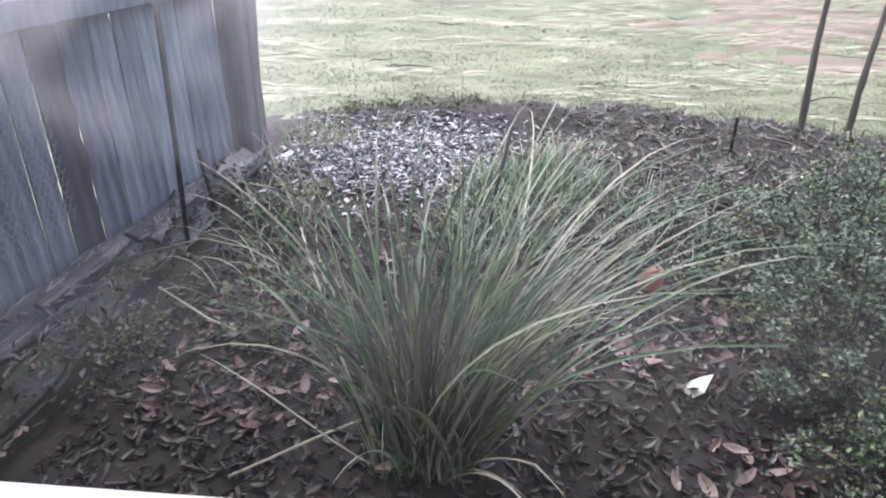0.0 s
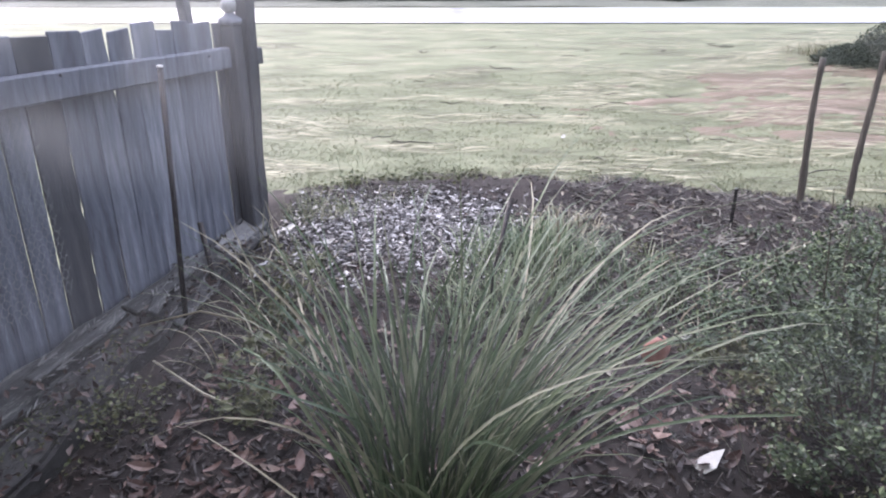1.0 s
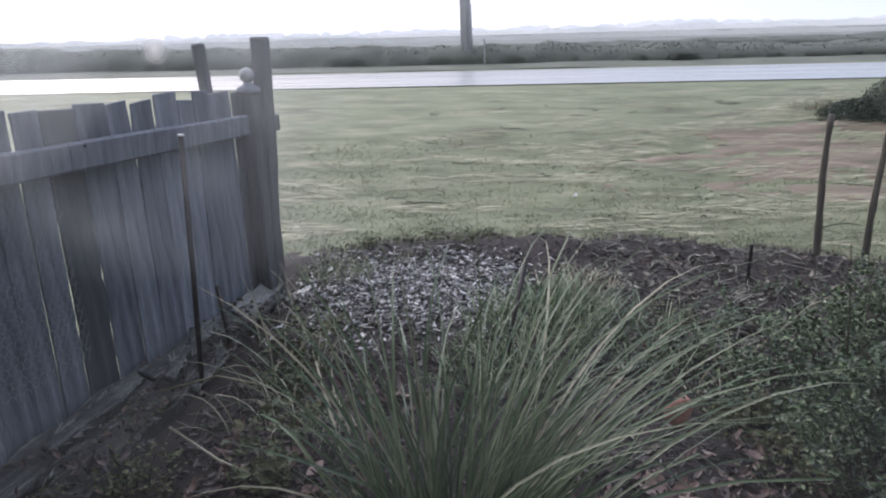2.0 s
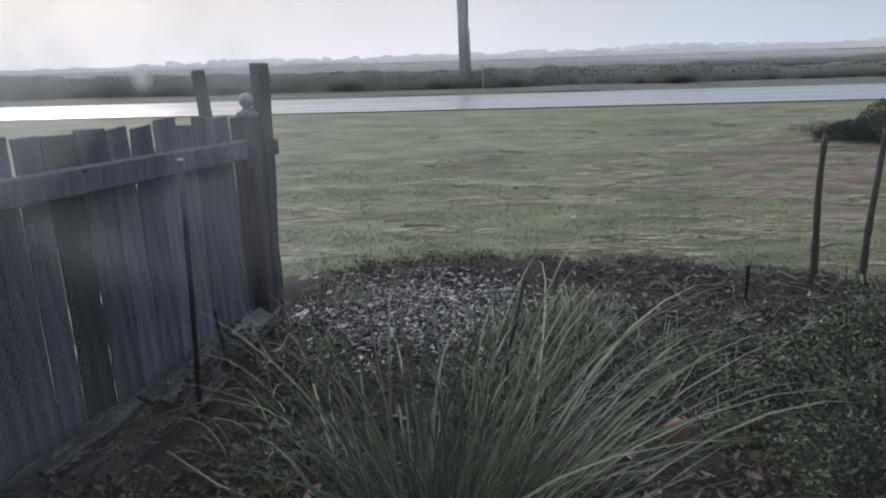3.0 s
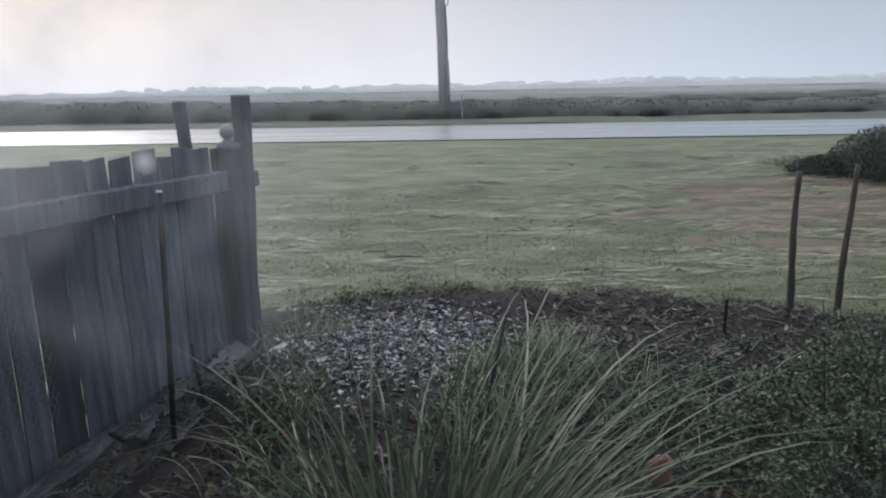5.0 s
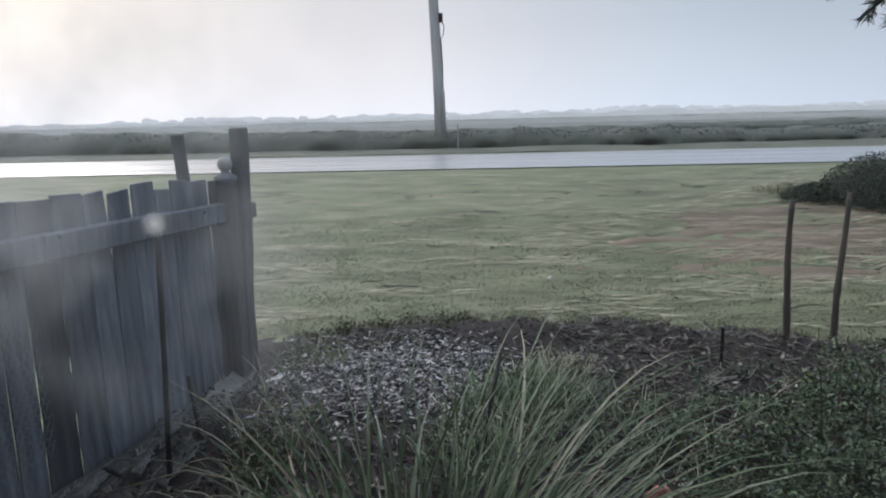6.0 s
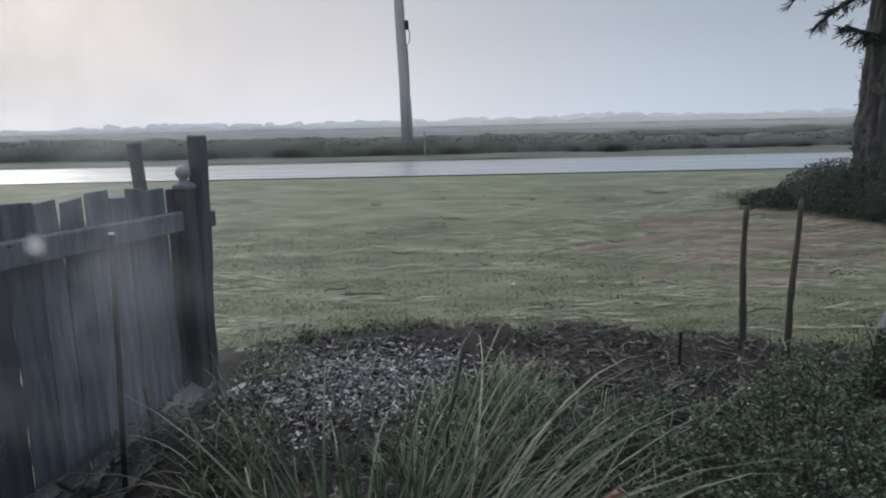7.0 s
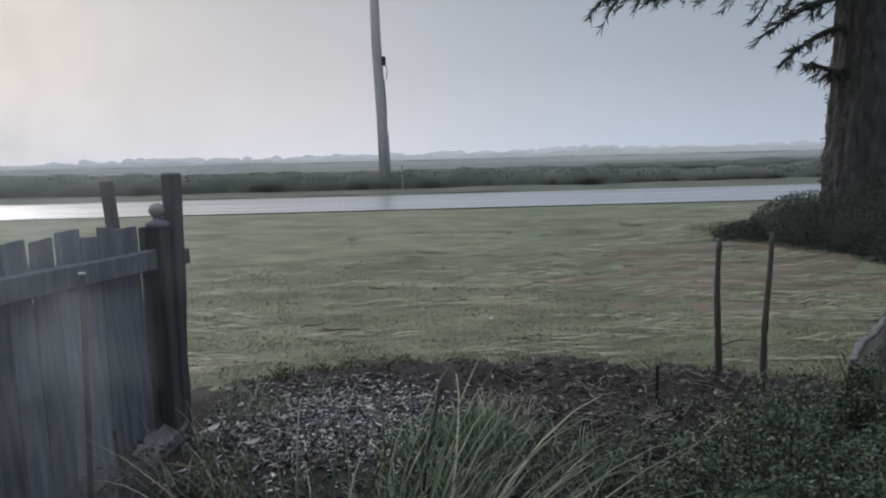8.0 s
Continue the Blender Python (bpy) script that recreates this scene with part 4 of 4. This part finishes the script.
jb = part("junction_box", block(0.12, 0.12, 0.3, 0.015, 2, (0.21, -0.05, 4.4)), STEEL, pole)
part("cable", tube([(0.18, -0.05, 2.05), (0.2, -0.05, 2.9), (0.18, -0.05, 3.75), (0.27, -0.05, 3.85), (0.3, -0.05, 4.1), (0.24, -0.05, 4.3)], [0.015] * 6, STEEL, 6, "cable"), STEEL, pole)
part("crossarm", block(1.8, 0.1, 0.12, 0.01, 1, (0.02, -0.15, 8.0)), POLE_WOOD, pole)
marker = thing("marker_post", "thin pale marker post beside the utility pole", "post", pose(-1.2, 24.0, 0.42))
part("shaft", block(0.05, 0.04, 0.8, 0.008, 1, (0, 0, 0.4)), PALE, marker)


# ---- the pine tree with its ivy mound ----
tree = thing("pine_tree", "big dark rough-barked pine with drooping foliage sprays", "tree", Matrix.Translation((TREE_X, TREE_Y, land(TREE_X, TREE_Y) - 0.05)))
tv, tf = [], []
rings, sides = 170, 110
for i in range(rings + 1):
    z = 13.0 * (i / rings) ** 1.25
    base = 0.615 * (1 - (z / 15.0) ** 1.5) + 0.12 * math.exp(-z / 0.4)
    for k in range(sides):
        g = 2 * math.pi * k / sides
        p = Vector((math.cos(g) * 2.2, math.sin(g) * 2.2, z * 1.3))
        rr = base * (1 + 0.05 * noise.noise(p) + 0.05 * noise.noise(p * 3.1) + 0.08 * noise.noise(Vector((math.cos(g) * 9, math.sin(g) * 9, z * 2.2))) + 0.06 * noise.noise(Vector((math.cos(g) * 22, math.sin(g) * 22, z * 9))))
        tv.append((rr * math.cos(g), rr * math.sin(g), z))
for i in range(rings):
    for k in range(sides):
        a0, b0 = i * sides + k, i * sides + (k + 1) % sides
        tf.append((a0, b0, b0 + sides, a0 + sides))
part("trunk", mesh_of("trunk", tv, tf, BARK, True), BARK, tree, "thick rough dark bark trunk")


def pine_branch(z, az, length, rise, droop, seed, dense=1.0):
    """A long bough with side twigs, each a flat spray of scale-like needles that hangs at its end."""
    r = random.Random(seed)
    pts, p, g = [], Vector((0.3, 0, 0)), radians(rise)
    for i in range(11):
        pts.append(p.copy())
        p = p + Vector((math.cos(g), r.uniform(-0.05, 0.05), math.sin(g))) * length / 10
        g -= radians(droop) / 10
    m = pose(0, 0, z, 0, 0, az)
    wood = [tube_data([tuple(m @ q) for q in pts], [0.06 * (1 - i / 12) + 0.008 for i in range(11)], 6)]
    needles = []
    for i in range(2, 11):
        for s in (-1, 1):
            for n in range(2 if dense > 0.7 else 1):
                start = pts[i] + (pts[i] - pts[i - 1]) * r.uniform(-0.5, 0.5)
                tl = length * r.uniform(0.12, 0.26) * (1.1 - 0.05 * i)
                way = Vector((r.uniform(0.4, 1.0), s * r.uniform(0.3, 1.0), r.uniform(-0.75, 0.1))).normalized()
                tw = [start + way * tl * k / 5 + Vector((0, 0, -0.5 * tl * (k / 5) ** 2 * r.uniform(0.2, 0.9))) for k in range(6)]
                wood.append(tube_data([tuple(m @ q) for q in tw], [0.014, 0.012, 0.010, 0.008, 0.006, 0.004], 4))
                for k in range(1, 6):
                    for c in range(int(16 * dense)):
                        q = tw[k - 1].lerp(tw[k], r.random())
                        d = (way + Vector((r.gauss(0, 0.55), r.gauss(0, 0.55), r.gauss(-0.25, 0.45)))).normalized()
                        L = r.uniform(0.07, 0.2)
                        w = d.cross(Vector((r.gauss(0, 1), r.gauss(0, 1), r.gauss(0, 1)))).normalized() * 0.0055
                        needles.append(([tuple(m @ (q - w)), tuple(m @ (q + w)), tuple(m @ (q + d * L * 0.6 + w * 1.2)), tuple(m @ (q + d * L)), tuple(m @ (q + d * L * 0.6 - w * 1.2))], [(0, 1, 2, 3, 4)]))
    b = part("branch", joined("branch", wood, BARK), BARK, tree)
    tagged(part("foliage", joined("foliage", needles, NEEDLE), NEEDLE, b), kind="stuff")


# the boughs that hang over the lawn, then the crown
pine_branch(3.85, 191, 4.1, 2, 5, 1)
pine_branch(3.95, 208, 3.4, 3, 8, 2)
pine_branch(3.2, 197, 1.6, -3, 34, 3, 0.42)
pine_branch(2.8, 186, 1.2, -4, 44, 4, 0.3)
pine_branch(3.7, 228, 3.6, 4, 20, 5)
pine_branch(3.55, 176, 3.4, 4, 16, 6)
for i in range(20):
    pine_branch(4.4 + 0.42 * i, i * 137.5, 4.2 * (1 - i / 24), 10, 30, 20 + i, 0.5)
pine_branch(2.1, 190, 0.8, 4, -20, 50, 0.3)

IVY_SPOTS = ((-0.7, -0.9, 0.95, 0.62), (-1.1, -0.5, 0.85, 0.64), (0.35, -1.3, 1.05, 0.55), (-0.15, -0.85, 0.85, 0.85), (-1.7, -0.1, 0.6, 0.3), (-0.6, -1.55, 0.8, 0.42), (-0.35, -2.1, 0.8, 0.36))
for i, (dx, dy, rad, h) in enumerate(IVY_SPOTS):
    mound = thing("ivy_mound", "dark ivy and low scrub heaped round the trunk", "shrub", Matrix.Translation((TREE_X + dx, TREE_Y + dy, land(TREE_X + dx, TREE_Y + dy) - 0.14)), "ivy round the tree")
    core_v, core_f = [], []
    for j in range(7):
        for k in range(14):
            g, q = 2 * math.pi * k / 14, math.pi / 2 * j / 6
            rr = rad * 0.86 * (1 + 0.2 * noise.noise(Vector((math.cos(g) * 2, math.sin(g) * 2, i + j * 0.4))))
            core_v.append((rr * math.cos(q) * math.cos(g), rr * math.cos(q) * math.sin(g), h * 0.86 * math.sin(q)))
    for j in range(6):
        for k in range(14):
            a0, b0 = j * 14 + k, j * 14 + (k + 1) % 14
            core_f.append((a0, b0, b0 + 14, a0 + 14))
    part("shade_core", mesh_of("shade_core", core_v, core_f, IVY_SHADE, True), IVY_SHADE, mound)
    pts = []
    for _ in range(13000):
        g, q = rng.uniform(0, 6.283), math.asin(rng.random())
        rr = rad * rng.uniform(0.84, 1.1) * (1 + 0.2 * noise.noise(Vector((math.cos(g) * 2, math.sin(g) * 2, i + 1.0))))
        pts.append((rr * math.cos(q) * math.cos(g), rr * math.cos(q) * math.sin(g), max(0.01, h * math.sin(q) * rng.uniform(0.85, 1.1))))
    tagged(part("leaves", leaves_mesh("leaves", pts, nrng.uniform(0.016, 0.038, len(pts)), IVY, 0.7, 1.7), IVY, mound), kind="stuff")


climb = []
for _ in range(1500):
    g, z = rng.uniform(2.2, 5.2), rng.random() ** 2.2 * 2.4
    q = 0.625 + 0.1 * math.exp(-z / 0.4)
    climb.append((q * math.cos(g) + rng.gauss(0, 0.02), q * math.sin(g) + rng.gauss(0, 0.02), z))
tagged(part("climbing_ivy", leaves_mesh("climbing_ivy", climb, nrng.uniform(0.02, 0.05, len(climb)), IVY, 0.9, 1.5), IVY, tree), kind="stuff")


# ---- lawn blades and fallen twigs ----
def lawn_blades(n):
    verts, faces = [], []
    x = nrng.uniform(-1, 1, n * 2)
    k = nrng.random(n * 2)
    y = 4.3 + 5.5 * k ** 1.6
    x = x * (1.8 + 0.62 * y) + 0.06 * y
    count = 0
    for px, py in zip(x, y):
        if count >= n:
            break
        edge = bed_edge(px) if -2.2 < px < 3.2 else 4.2
        if py < edge + 0.02 + 0.25 * abs(noise.noise(Vector((px * 4, py * 4, 0)))):
            continue
        if px < FX + 0.08 and py < 4.2:
            continue
        if noise.noise(Vector((px * 1.3, py * 4.0, 12))) < -0.18 and rng.random() < 0.6:
            continue
        if ((px - 5.6) / 3.8) ** 2 + ((py - 9.5 - 0.45 * (px - 5)) / 1.7) ** 2 < 1 and rng.random() < 0.55:
            continue
        z = land(px, py)
        h = rng.uniform(0.008, 0.026) * (1 + 0.5 * noise.noise(Vector((px * 2.2, py * 2.2, 4))))
        g, w = rng.uniform(0, 6.283), rng.uniform(0.0025, 0.005)
        dx, dy = math.cos(g) * w, math.sin(g) * w
        lx, ly = rng.gauss(0, 0.04), rng.gauss(0, 0.02)
        o = len(verts)
        verts += [(px - dx, py - dy, z - 0.004), (px + dx, py + dy, z - 0.004), (px + lx, py + ly, z + h)]
        faces.append((o, o + 1, o + 2))
        count += 1
    return mesh_of("lawn_grass", verts, faces, BLADE_LAWN)


tagged(new("lawn_grass", lawn_blades(130000)), "short wet lawn grass with thin straw-coloured blades", "grass", kind="stuff")

def thatch(count, m, seed, wide, ridge=False):
    """Mown grass lying flat in loose wisps, mostly along the mower's way."""
    r = random.Random(seed)
    verts, faces = [], []
    while len(faces) < count * 3:
        py = 4.9 + 9.6 * r.random() ** 1.2
        px = r.uniform(-1, 1) * (1.6 + 0.62 * py) + 0.06 * py
        if ridge:
            k = r.random()
            px, py = 0.9 + 4.2 * k + r.gauss(0, 0.25), 8.5 + 3.7 * k + r.gauss(0, 0.22)
        elif py < (bed_edge(px) if -2.2 < px < 3.2 else 4.2) or noise.noise(Vector((px * 0.7, py * 2.2, seed))) < 0.16 - 0.05 * min(4.0, max(-1.0, px)):
            continue
        g, L, w = r.gauss(0.08, 0.3), r.uniform(0.05, 0.36), r.uniform(0.4, 1.0) * wide
        bow, hump = r.gauss(0, 0.08) * L, r.uniform(0.002, 0.012)
        bare = 0.022 if ((px - 5.2) / 4.3) ** 2 + ((py - 8.9 - 0.42 * (px - 4.6)) / 2.5) ** 2 < 1.3 else 0.0
        o = len(verts)
        for i in range(4):
            k = i / 3
            qx = px + L * (k - 0.5) * math.cos(g)
            qy = py + L * (k - 0.5) * math.sin(g) + bow * math.sin(math.pi * k)
            z = land(qx, qy) + 0.012 + bare + hump * math.sin(math.pi * k)
            ww = w * (0.25, 1.0, 0.8, 0.2)[i]
            verts += [(qx + ww * math.sin(g), qy - ww * math.cos(g), z), (qx - ww * math.sin(g), qy + ww * math.cos(g), z + 0.002)]
        faces += [(o + 2 * i, o + 2 * i + 2, o + 2 * i + 3, o + 2 * i + 1) for i in range(3)]
    return mesh_of("dead_grass", verts, faces, m)


tagged(new("dead_grass", thatch(6500, THATCH, 21, 0.006)), "loose strands of dead straw-coloured grass on the lawn", "dead grass", kind="stuff")
tagged(new("dead_grass", thatch(1500, DARK_THATCH, 33, 0.005)), "dark wet wisps of mown grass on the lawn", "dead grass", kind="stuff")

tagged(new("dead_grass", thatch(520, THATCH, 47, 0.009, True)), "pale ridge of dead grass along the bare earth", "dead grass", kind="stuff")

for i in range(60):
    x0, y0 = rng.uniform(-1.5, 4.8), 5.3 + 7.2 * rng.random() ** 1.2
    twig = thing("fallen_twig", "thin dark fallen twig lying on the lawn", "twig", Matrix.Translation((x0, y0, land(x0, y0) + 0.02)), "twigs on the lawn")
    g, L = rng.gauss(0.1, 0.7), 0.1 + 0.42 * rng.random() ** 2
    bow = rng.gauss(0, 0.12) * L
    pts = [(L * k / 4 * math.cos(g), L * k / 4 * math.sin(g) + bow * math.sin(math.pi * k / 4) + 0.01 * math.sin(k * 2.1 + i), 0.012 * math.sin(k * 1.5 + i) + land(x0 + L * k / 4 * math.cos(g), y0 + L * k / 4 * math.sin(g)) - land(x0, y0)) for k in range(5)]
    part("stick", tube(pts, [0.005, 0.0062, 0.0055, 0.0045, 0.002], STAKE_WOOD, 5, "stick"), STAKE_WOOD, twig)


# ---- the house round the camera: a dim room with one window ----
def solid(name, lo, hi, m, label, category, kind="structure"):
    c = [(p + q) / 2 for p, q in zip(lo, hi)]
    bm = block(hi[0] - lo[0], hi[1] - lo[1], hi[2] - lo[2], 0.004, 1, c)
    me = bpy.data.meshes.new(name)
    bm.to_mesh(me)
    bm.free()
    me.materials.append(m)
    return tagged(new(name, me), label, category, kind=kind)


WX0, WX1, WZ0, WZ1 = -1.15, 1.25, 1.046, 2.15
front = thing("wall_north", "plastered outer wall with one window opening", "wall", kind="structure")
for lo, hi in (((-3.0, 0.22, -0.1), (WX0, 0.38, 2.7)), ((WX1, 0.22, -0.1), (3.0, 0.38, 2.7)), ((WX0, 0.22, -0.1), (WX1, 0.38, WZ0)), ((WX0, 0.22, WZ1), (WX1, 0.38, 2.7))):
    c = [(p + q) / 2 for p, q in zip(lo, hi)]
    part("wall_section", block(hi[0] - lo[0], hi[1] - lo[1], hi[2] - lo[2], 0.003, 1, c), PLASTER, front)
solid("wall_west", (-3.12, -3.6, -0.1), (-3.0, 0.38, 2.7), PLASTER, "plain plastered side wall", "wall")
solid("wall_east", (3.0, -3.6, -0.1), (3.12, 0.38, 2.7), PLASTER, "plain plastered side wall", "wall")
solid("wall_south", (-3.0, -3.6, -0.1), (3.0, -3.48, 2.7), PLASTER, "plain plastered back wall", "wall")
solid("floor", (-3.0, -3.48, -0.1), (3.0, 0.22, 0.03), CARPET, "plain dull carpeted floor", "floor")
solid("ceiling", (-3.15, -3.65, 2.7), (3.15, 0.38, 2.8), PLASTER, "plain plastered ceiling", "ceiling")
# the eave is unseen, added to keep sky light off the near plants
solid("roof", (-3.4, -3.9, 2.8), (3.4, 1.5, 2.95), STAKE_WOOD, "plain dark flat roof, deep unseen eave added to shade the bed", "roof")
window = thing("window_1", "white painted window with a rain-spotted pane", "window", kind="structure")
part("window_sill", block(WX1 - WX0 + 0.1, 0.17, 0.028, 0.006, 2, ((WX0 + WX1) / 2, 0.282, WZ0 + 0.016)), WHITE, window, "white painted sill")
for lo, hi in (((WX0, 0.25, WZ0 + 0.03), (WX0 + 0.045, 0.30, WZ1)), ((WX1 - 0.045, 0.25, WZ0 + 0.03), (WX1, 0.30, WZ1)), ((WX0 + 0.045, 0.25, WZ1 - 0.045), (WX1 - 0.045, 0.30, WZ1))):
    c = [(p + q) / 2 for p, q in zip(lo, hi)]
    part("window_frame", block(hi[0] - lo[0], hi[1] - lo[1], hi[2] - lo[2], 0.004, 1, c), WHITE, window)
pane = part("pane", block(WX1 - WX0 - 0.09, 0.004, WZ1 - WZ0 - 0.075, 0, 1, ((WX0 + WX1) / 2, 0.272, (WZ0 + WZ1) / 2 - 0.007)), glass_material("pane_glass", 0.02), window)
pane.visible_shadow = False
DROP = droplet_material()
disc_v = [(0, 0, 0.02)] + [(math.cos(2 * math.pi * k / 24), math.sin(2 * math.pi * k / 24), 0) for k in range(24)]
disc = mesh_of("water_drop", disc_v, [(0, k + 1, (k + 1) % 24 + 1) for k in range(24)], DROP, True)
for x, z, s in ((-0.153, 1.4655, 0.0055),):
    d = part("water_drop", disc, DROP, window, "milky blurred rain drop")
    d.matrix_local = pose(x, 0.2695, z, 90, 0, 0) @ Matrix.Diagonal((s, s, s, 1))
    d.visible_shadow = False


# ---- chips and leaves that lie on the bed ----
def chip_mesh(seed, size):
    r = random.Random(seed)
    a, b, c = size * r.uniform(0.7, 1.4), size * r.uniform(0.1, 0.3), size * r.uniform(0.06, 0.14)
    v = [(sx * a / 2 * r.uniform(0.6, 1), sy * b / 2 * r.uniform(0.6, 1), sz * c / 2 + 0.1 * size * r.uniform(-1, 1)) for sz in (-1, 1) for sy in (-1, 1) for sx in (-1, 1)]
    f = [(0, 2, 3, 1), (4, 5, 7, 6), (0, 1, 5, 4), (2, 6, 7, 3), (0, 4, 6, 2), (1, 3, 7, 5)]
    return v, f


def curled_leaf(seed, size):
    r = random.Random(seed)
    v, f = [], []
    curl, w0 = r.uniform(0.2, 1.0), r.uniform(0.3, 0.5)
    for i in range(5):
        k = i / 4
        w = size * w0 * math.sin(math.pi * (0.08 + 0.84 * k))
        z = size * curl * 0.5 * (k - 0.5) ** 2 * 2
        for s in (-1, 0, 1):
            v.append((size * (k - 0.5), s * w / 2, z + abs(s) * w * 0.35 * curl + 0.004))
    for i in range(4):
        for s in range(2):
            o = 3 * i + s
            f.append((o, o + 3, o + 4, o + 1))
    return v, f



for x, y, size, turn, seed, label in ((-1.27, 3.8, 0.10, 50, 3, "pale curled dry leaf strip by the fence post"), (-0.98, 3.56, 0.085, 20, 5, "pale curled fallen leaf on the bark mulch"),
                                      (-1.2, 4.12, 0.06, 80, 8, "small pale fallen leaf at the mulch edge"), (0.47, 6.34, 0.09, 70, 9, "pale curled fallen leaf lying on the lawn"),
                                      (0.72, 2.62, 0.06, 10, 12, "small pale fallen leaf under the clump")):
    pale = thing("fallen_pale_leaf", label, "leaf", pose(x, y, (bed_height(x, y) if y < 5 else land(x, y)) + 0.02, 12, -8, turn), "pale fallen leaves")
    leaf = part("blade", mesh_of("blade", *curled_leaf(seed, size), PAPER_LEAF, True), PAPER_LEAF, pale)


for k in range(9):
    turn = -30 + 42 * k + 9 * math.sin(k * 2.3)
    dry = thing("dry_leaf", "large curled pinkish-brown dry leaf beside the clump", "leaf", pose(0.452 + 0.05 * math.cos(radians(turn)), 1.975 + 0.05 * math.sin(radians(turn)), 0.05, 10 * math.sin(k), -22, turn), "large dry leaves")
    part("blade", mesh_of("blade", *curled_leaf(k + 60, 0.10 + 0.015 * math.sin(k * 1.7)), DRY_LEAF, True), DRY_LEAF, dry)
for x, y, turn, size in ((-0.292, 1.413, 20, 0.08), (-0.792, 2.118, -30, 0.10), (-0.712, 2.048, 60, 0.08), (-0.614, 1.729, 100, 0.085), (-0.514, 1.789, 10, 0.07), (-0.864, 1.679, 40, 0.06)):
    dry = thing("dry_leaf", "curled reddish-brown dry leaf on the dark soil", "leaf", pose(x, y, bed_height(x, y) + 0.025, 14, -10, turn), "large dry leaves")
    part("blade", mesh_of("blade", *curled_leaf(int(turn) + 200, size), DRY_LEAF, True), DRY_LEAF, dry)


def chip_spot(r):
    while True:
        x, y = r.gauss(-0.62, 0.42), r.gauss(3.92, 0.36)
        if -1.36 < x < 1.4 and 3.0 < y < min(4.62 - 0.25 * (x + 0.5) ** 2, bed_edge(x) - 0.3) and (x < 0.0 or r.random() < 0.35):
            return x, y


def dark_spot(r):
    while True:
        x, y = r.uniform(-1.27, 2.5), r.uniform(0.85, 4.95) if r.random() < 0.42 else r.uniform(0.85, 3.1)
        if y < bed_edge(x) - 0.1 and (x < 1.2 or r.random() < 0.4):
            return x, y


def scattered(name, maker, spot, m, count, sizes, parent, kind_name, seed, stuff_count, tilt=25):
    r = random.Random(seed)
    kinds = [mesh_of(name, *maker(seed + i, sizes[0] + (sizes[1] - sizes[0]) * i / 11), m) for i in range(12)]
    for i in range(count):
        x, y = spot(r)
        ob = part(name, kinds[i % 12], m, parent)
        ob.matrix_local = pose(x, y, bed_height(x, y) + 0.012, r.gauss(0, tilt), r.gauss(0, tilt), r.uniform(0, 360))
    pieces = []
    for i in range(stuff_count):
        v, f = maker(seed + 100 + i, r.uniform(sizes[0] * 0.6, sizes[1]))
        x, y = spot(r)
        mm = pose(x, y, bed_height(x, y) + 0.008, r.gauss(0, tilt), r.gauss(0, tilt), r.uniform(0, 360))
        pieces.append(([tuple(mm @ Vector(p)) for p in v], f))
    tagged(part(kind_name, joined(kind_name, pieces, m), m, parent), kind="stuff")


scattered("bark_chip", chip_mesh, chip_spot, CHIP, 290, (0.022, 0.062), bed, "bark_mulch", 40, 7000, 14)
scattered("fallen_leaf", curled_leaf, dark_spot, LITTER, 290, (0.016, 0.052), bed, "leaf_litter", 80, 3600)
scattered("wood_chip", chip_mesh, dark_spot, SOIL_BITS, 200, (0.02, 0.06), bed, "soil_crumbs", 120, 9500)


def stick_mesh(seed, size):
    r = random.Random(seed)
    pts = [(size * (k / 4 - 0.5), size * 0.06 * r.uniform(-1, 1), size * 0.05 * r.uniform(-1, 1)) for k in range(5)]
    return tube_data(pts, [0.0035, 0.004, 0.004, 0.003, 0.002], 5)


def stick_spot(r):
    while True:
        x, y = r.uniform(0.4, 2.6), r.uniform(2.9, 4.85)
        if y < bed_edge(x) - 0.15:
            return x, y


scattered("twig", stick_mesh, stick_spot, TWIG, 90, (0.05, 0.26), bed, "twig_litter", 160, 800, 14)


def messy_spot(r):
    while True:
        x, y = r.uniform(0.35, 2.6), r.uniform(2.3, 4.6)
        if y < bed_edge(x) - 0.35:
            return x, y


scattered("dead_leaf_scrap", curled_leaf, messy_spot, DRY_MIX, 160, (0.02, 0.06), bed, "dead_leaf_litter", 220, 1500, 30)


def rust_spot(r):
    while True:
        x, y = (r.uniform(-1.1, -0.4), r.uniform(1.5, 2.7)) if r.random() < 0.45 else (r.uniform(0.05, 0.95), r.uniform(1.35, 2.5))
        if noise.noise(Vector((x * 2.2, y * 2.2, 3))) > -0.15:
            return x, y


scattered("rusty_leaf", curled_leaf, rust_spot, RUST_LEAF, 150, (0.03, 0.085), bed, "rusty_leaf_litter", 300, 420, 24)
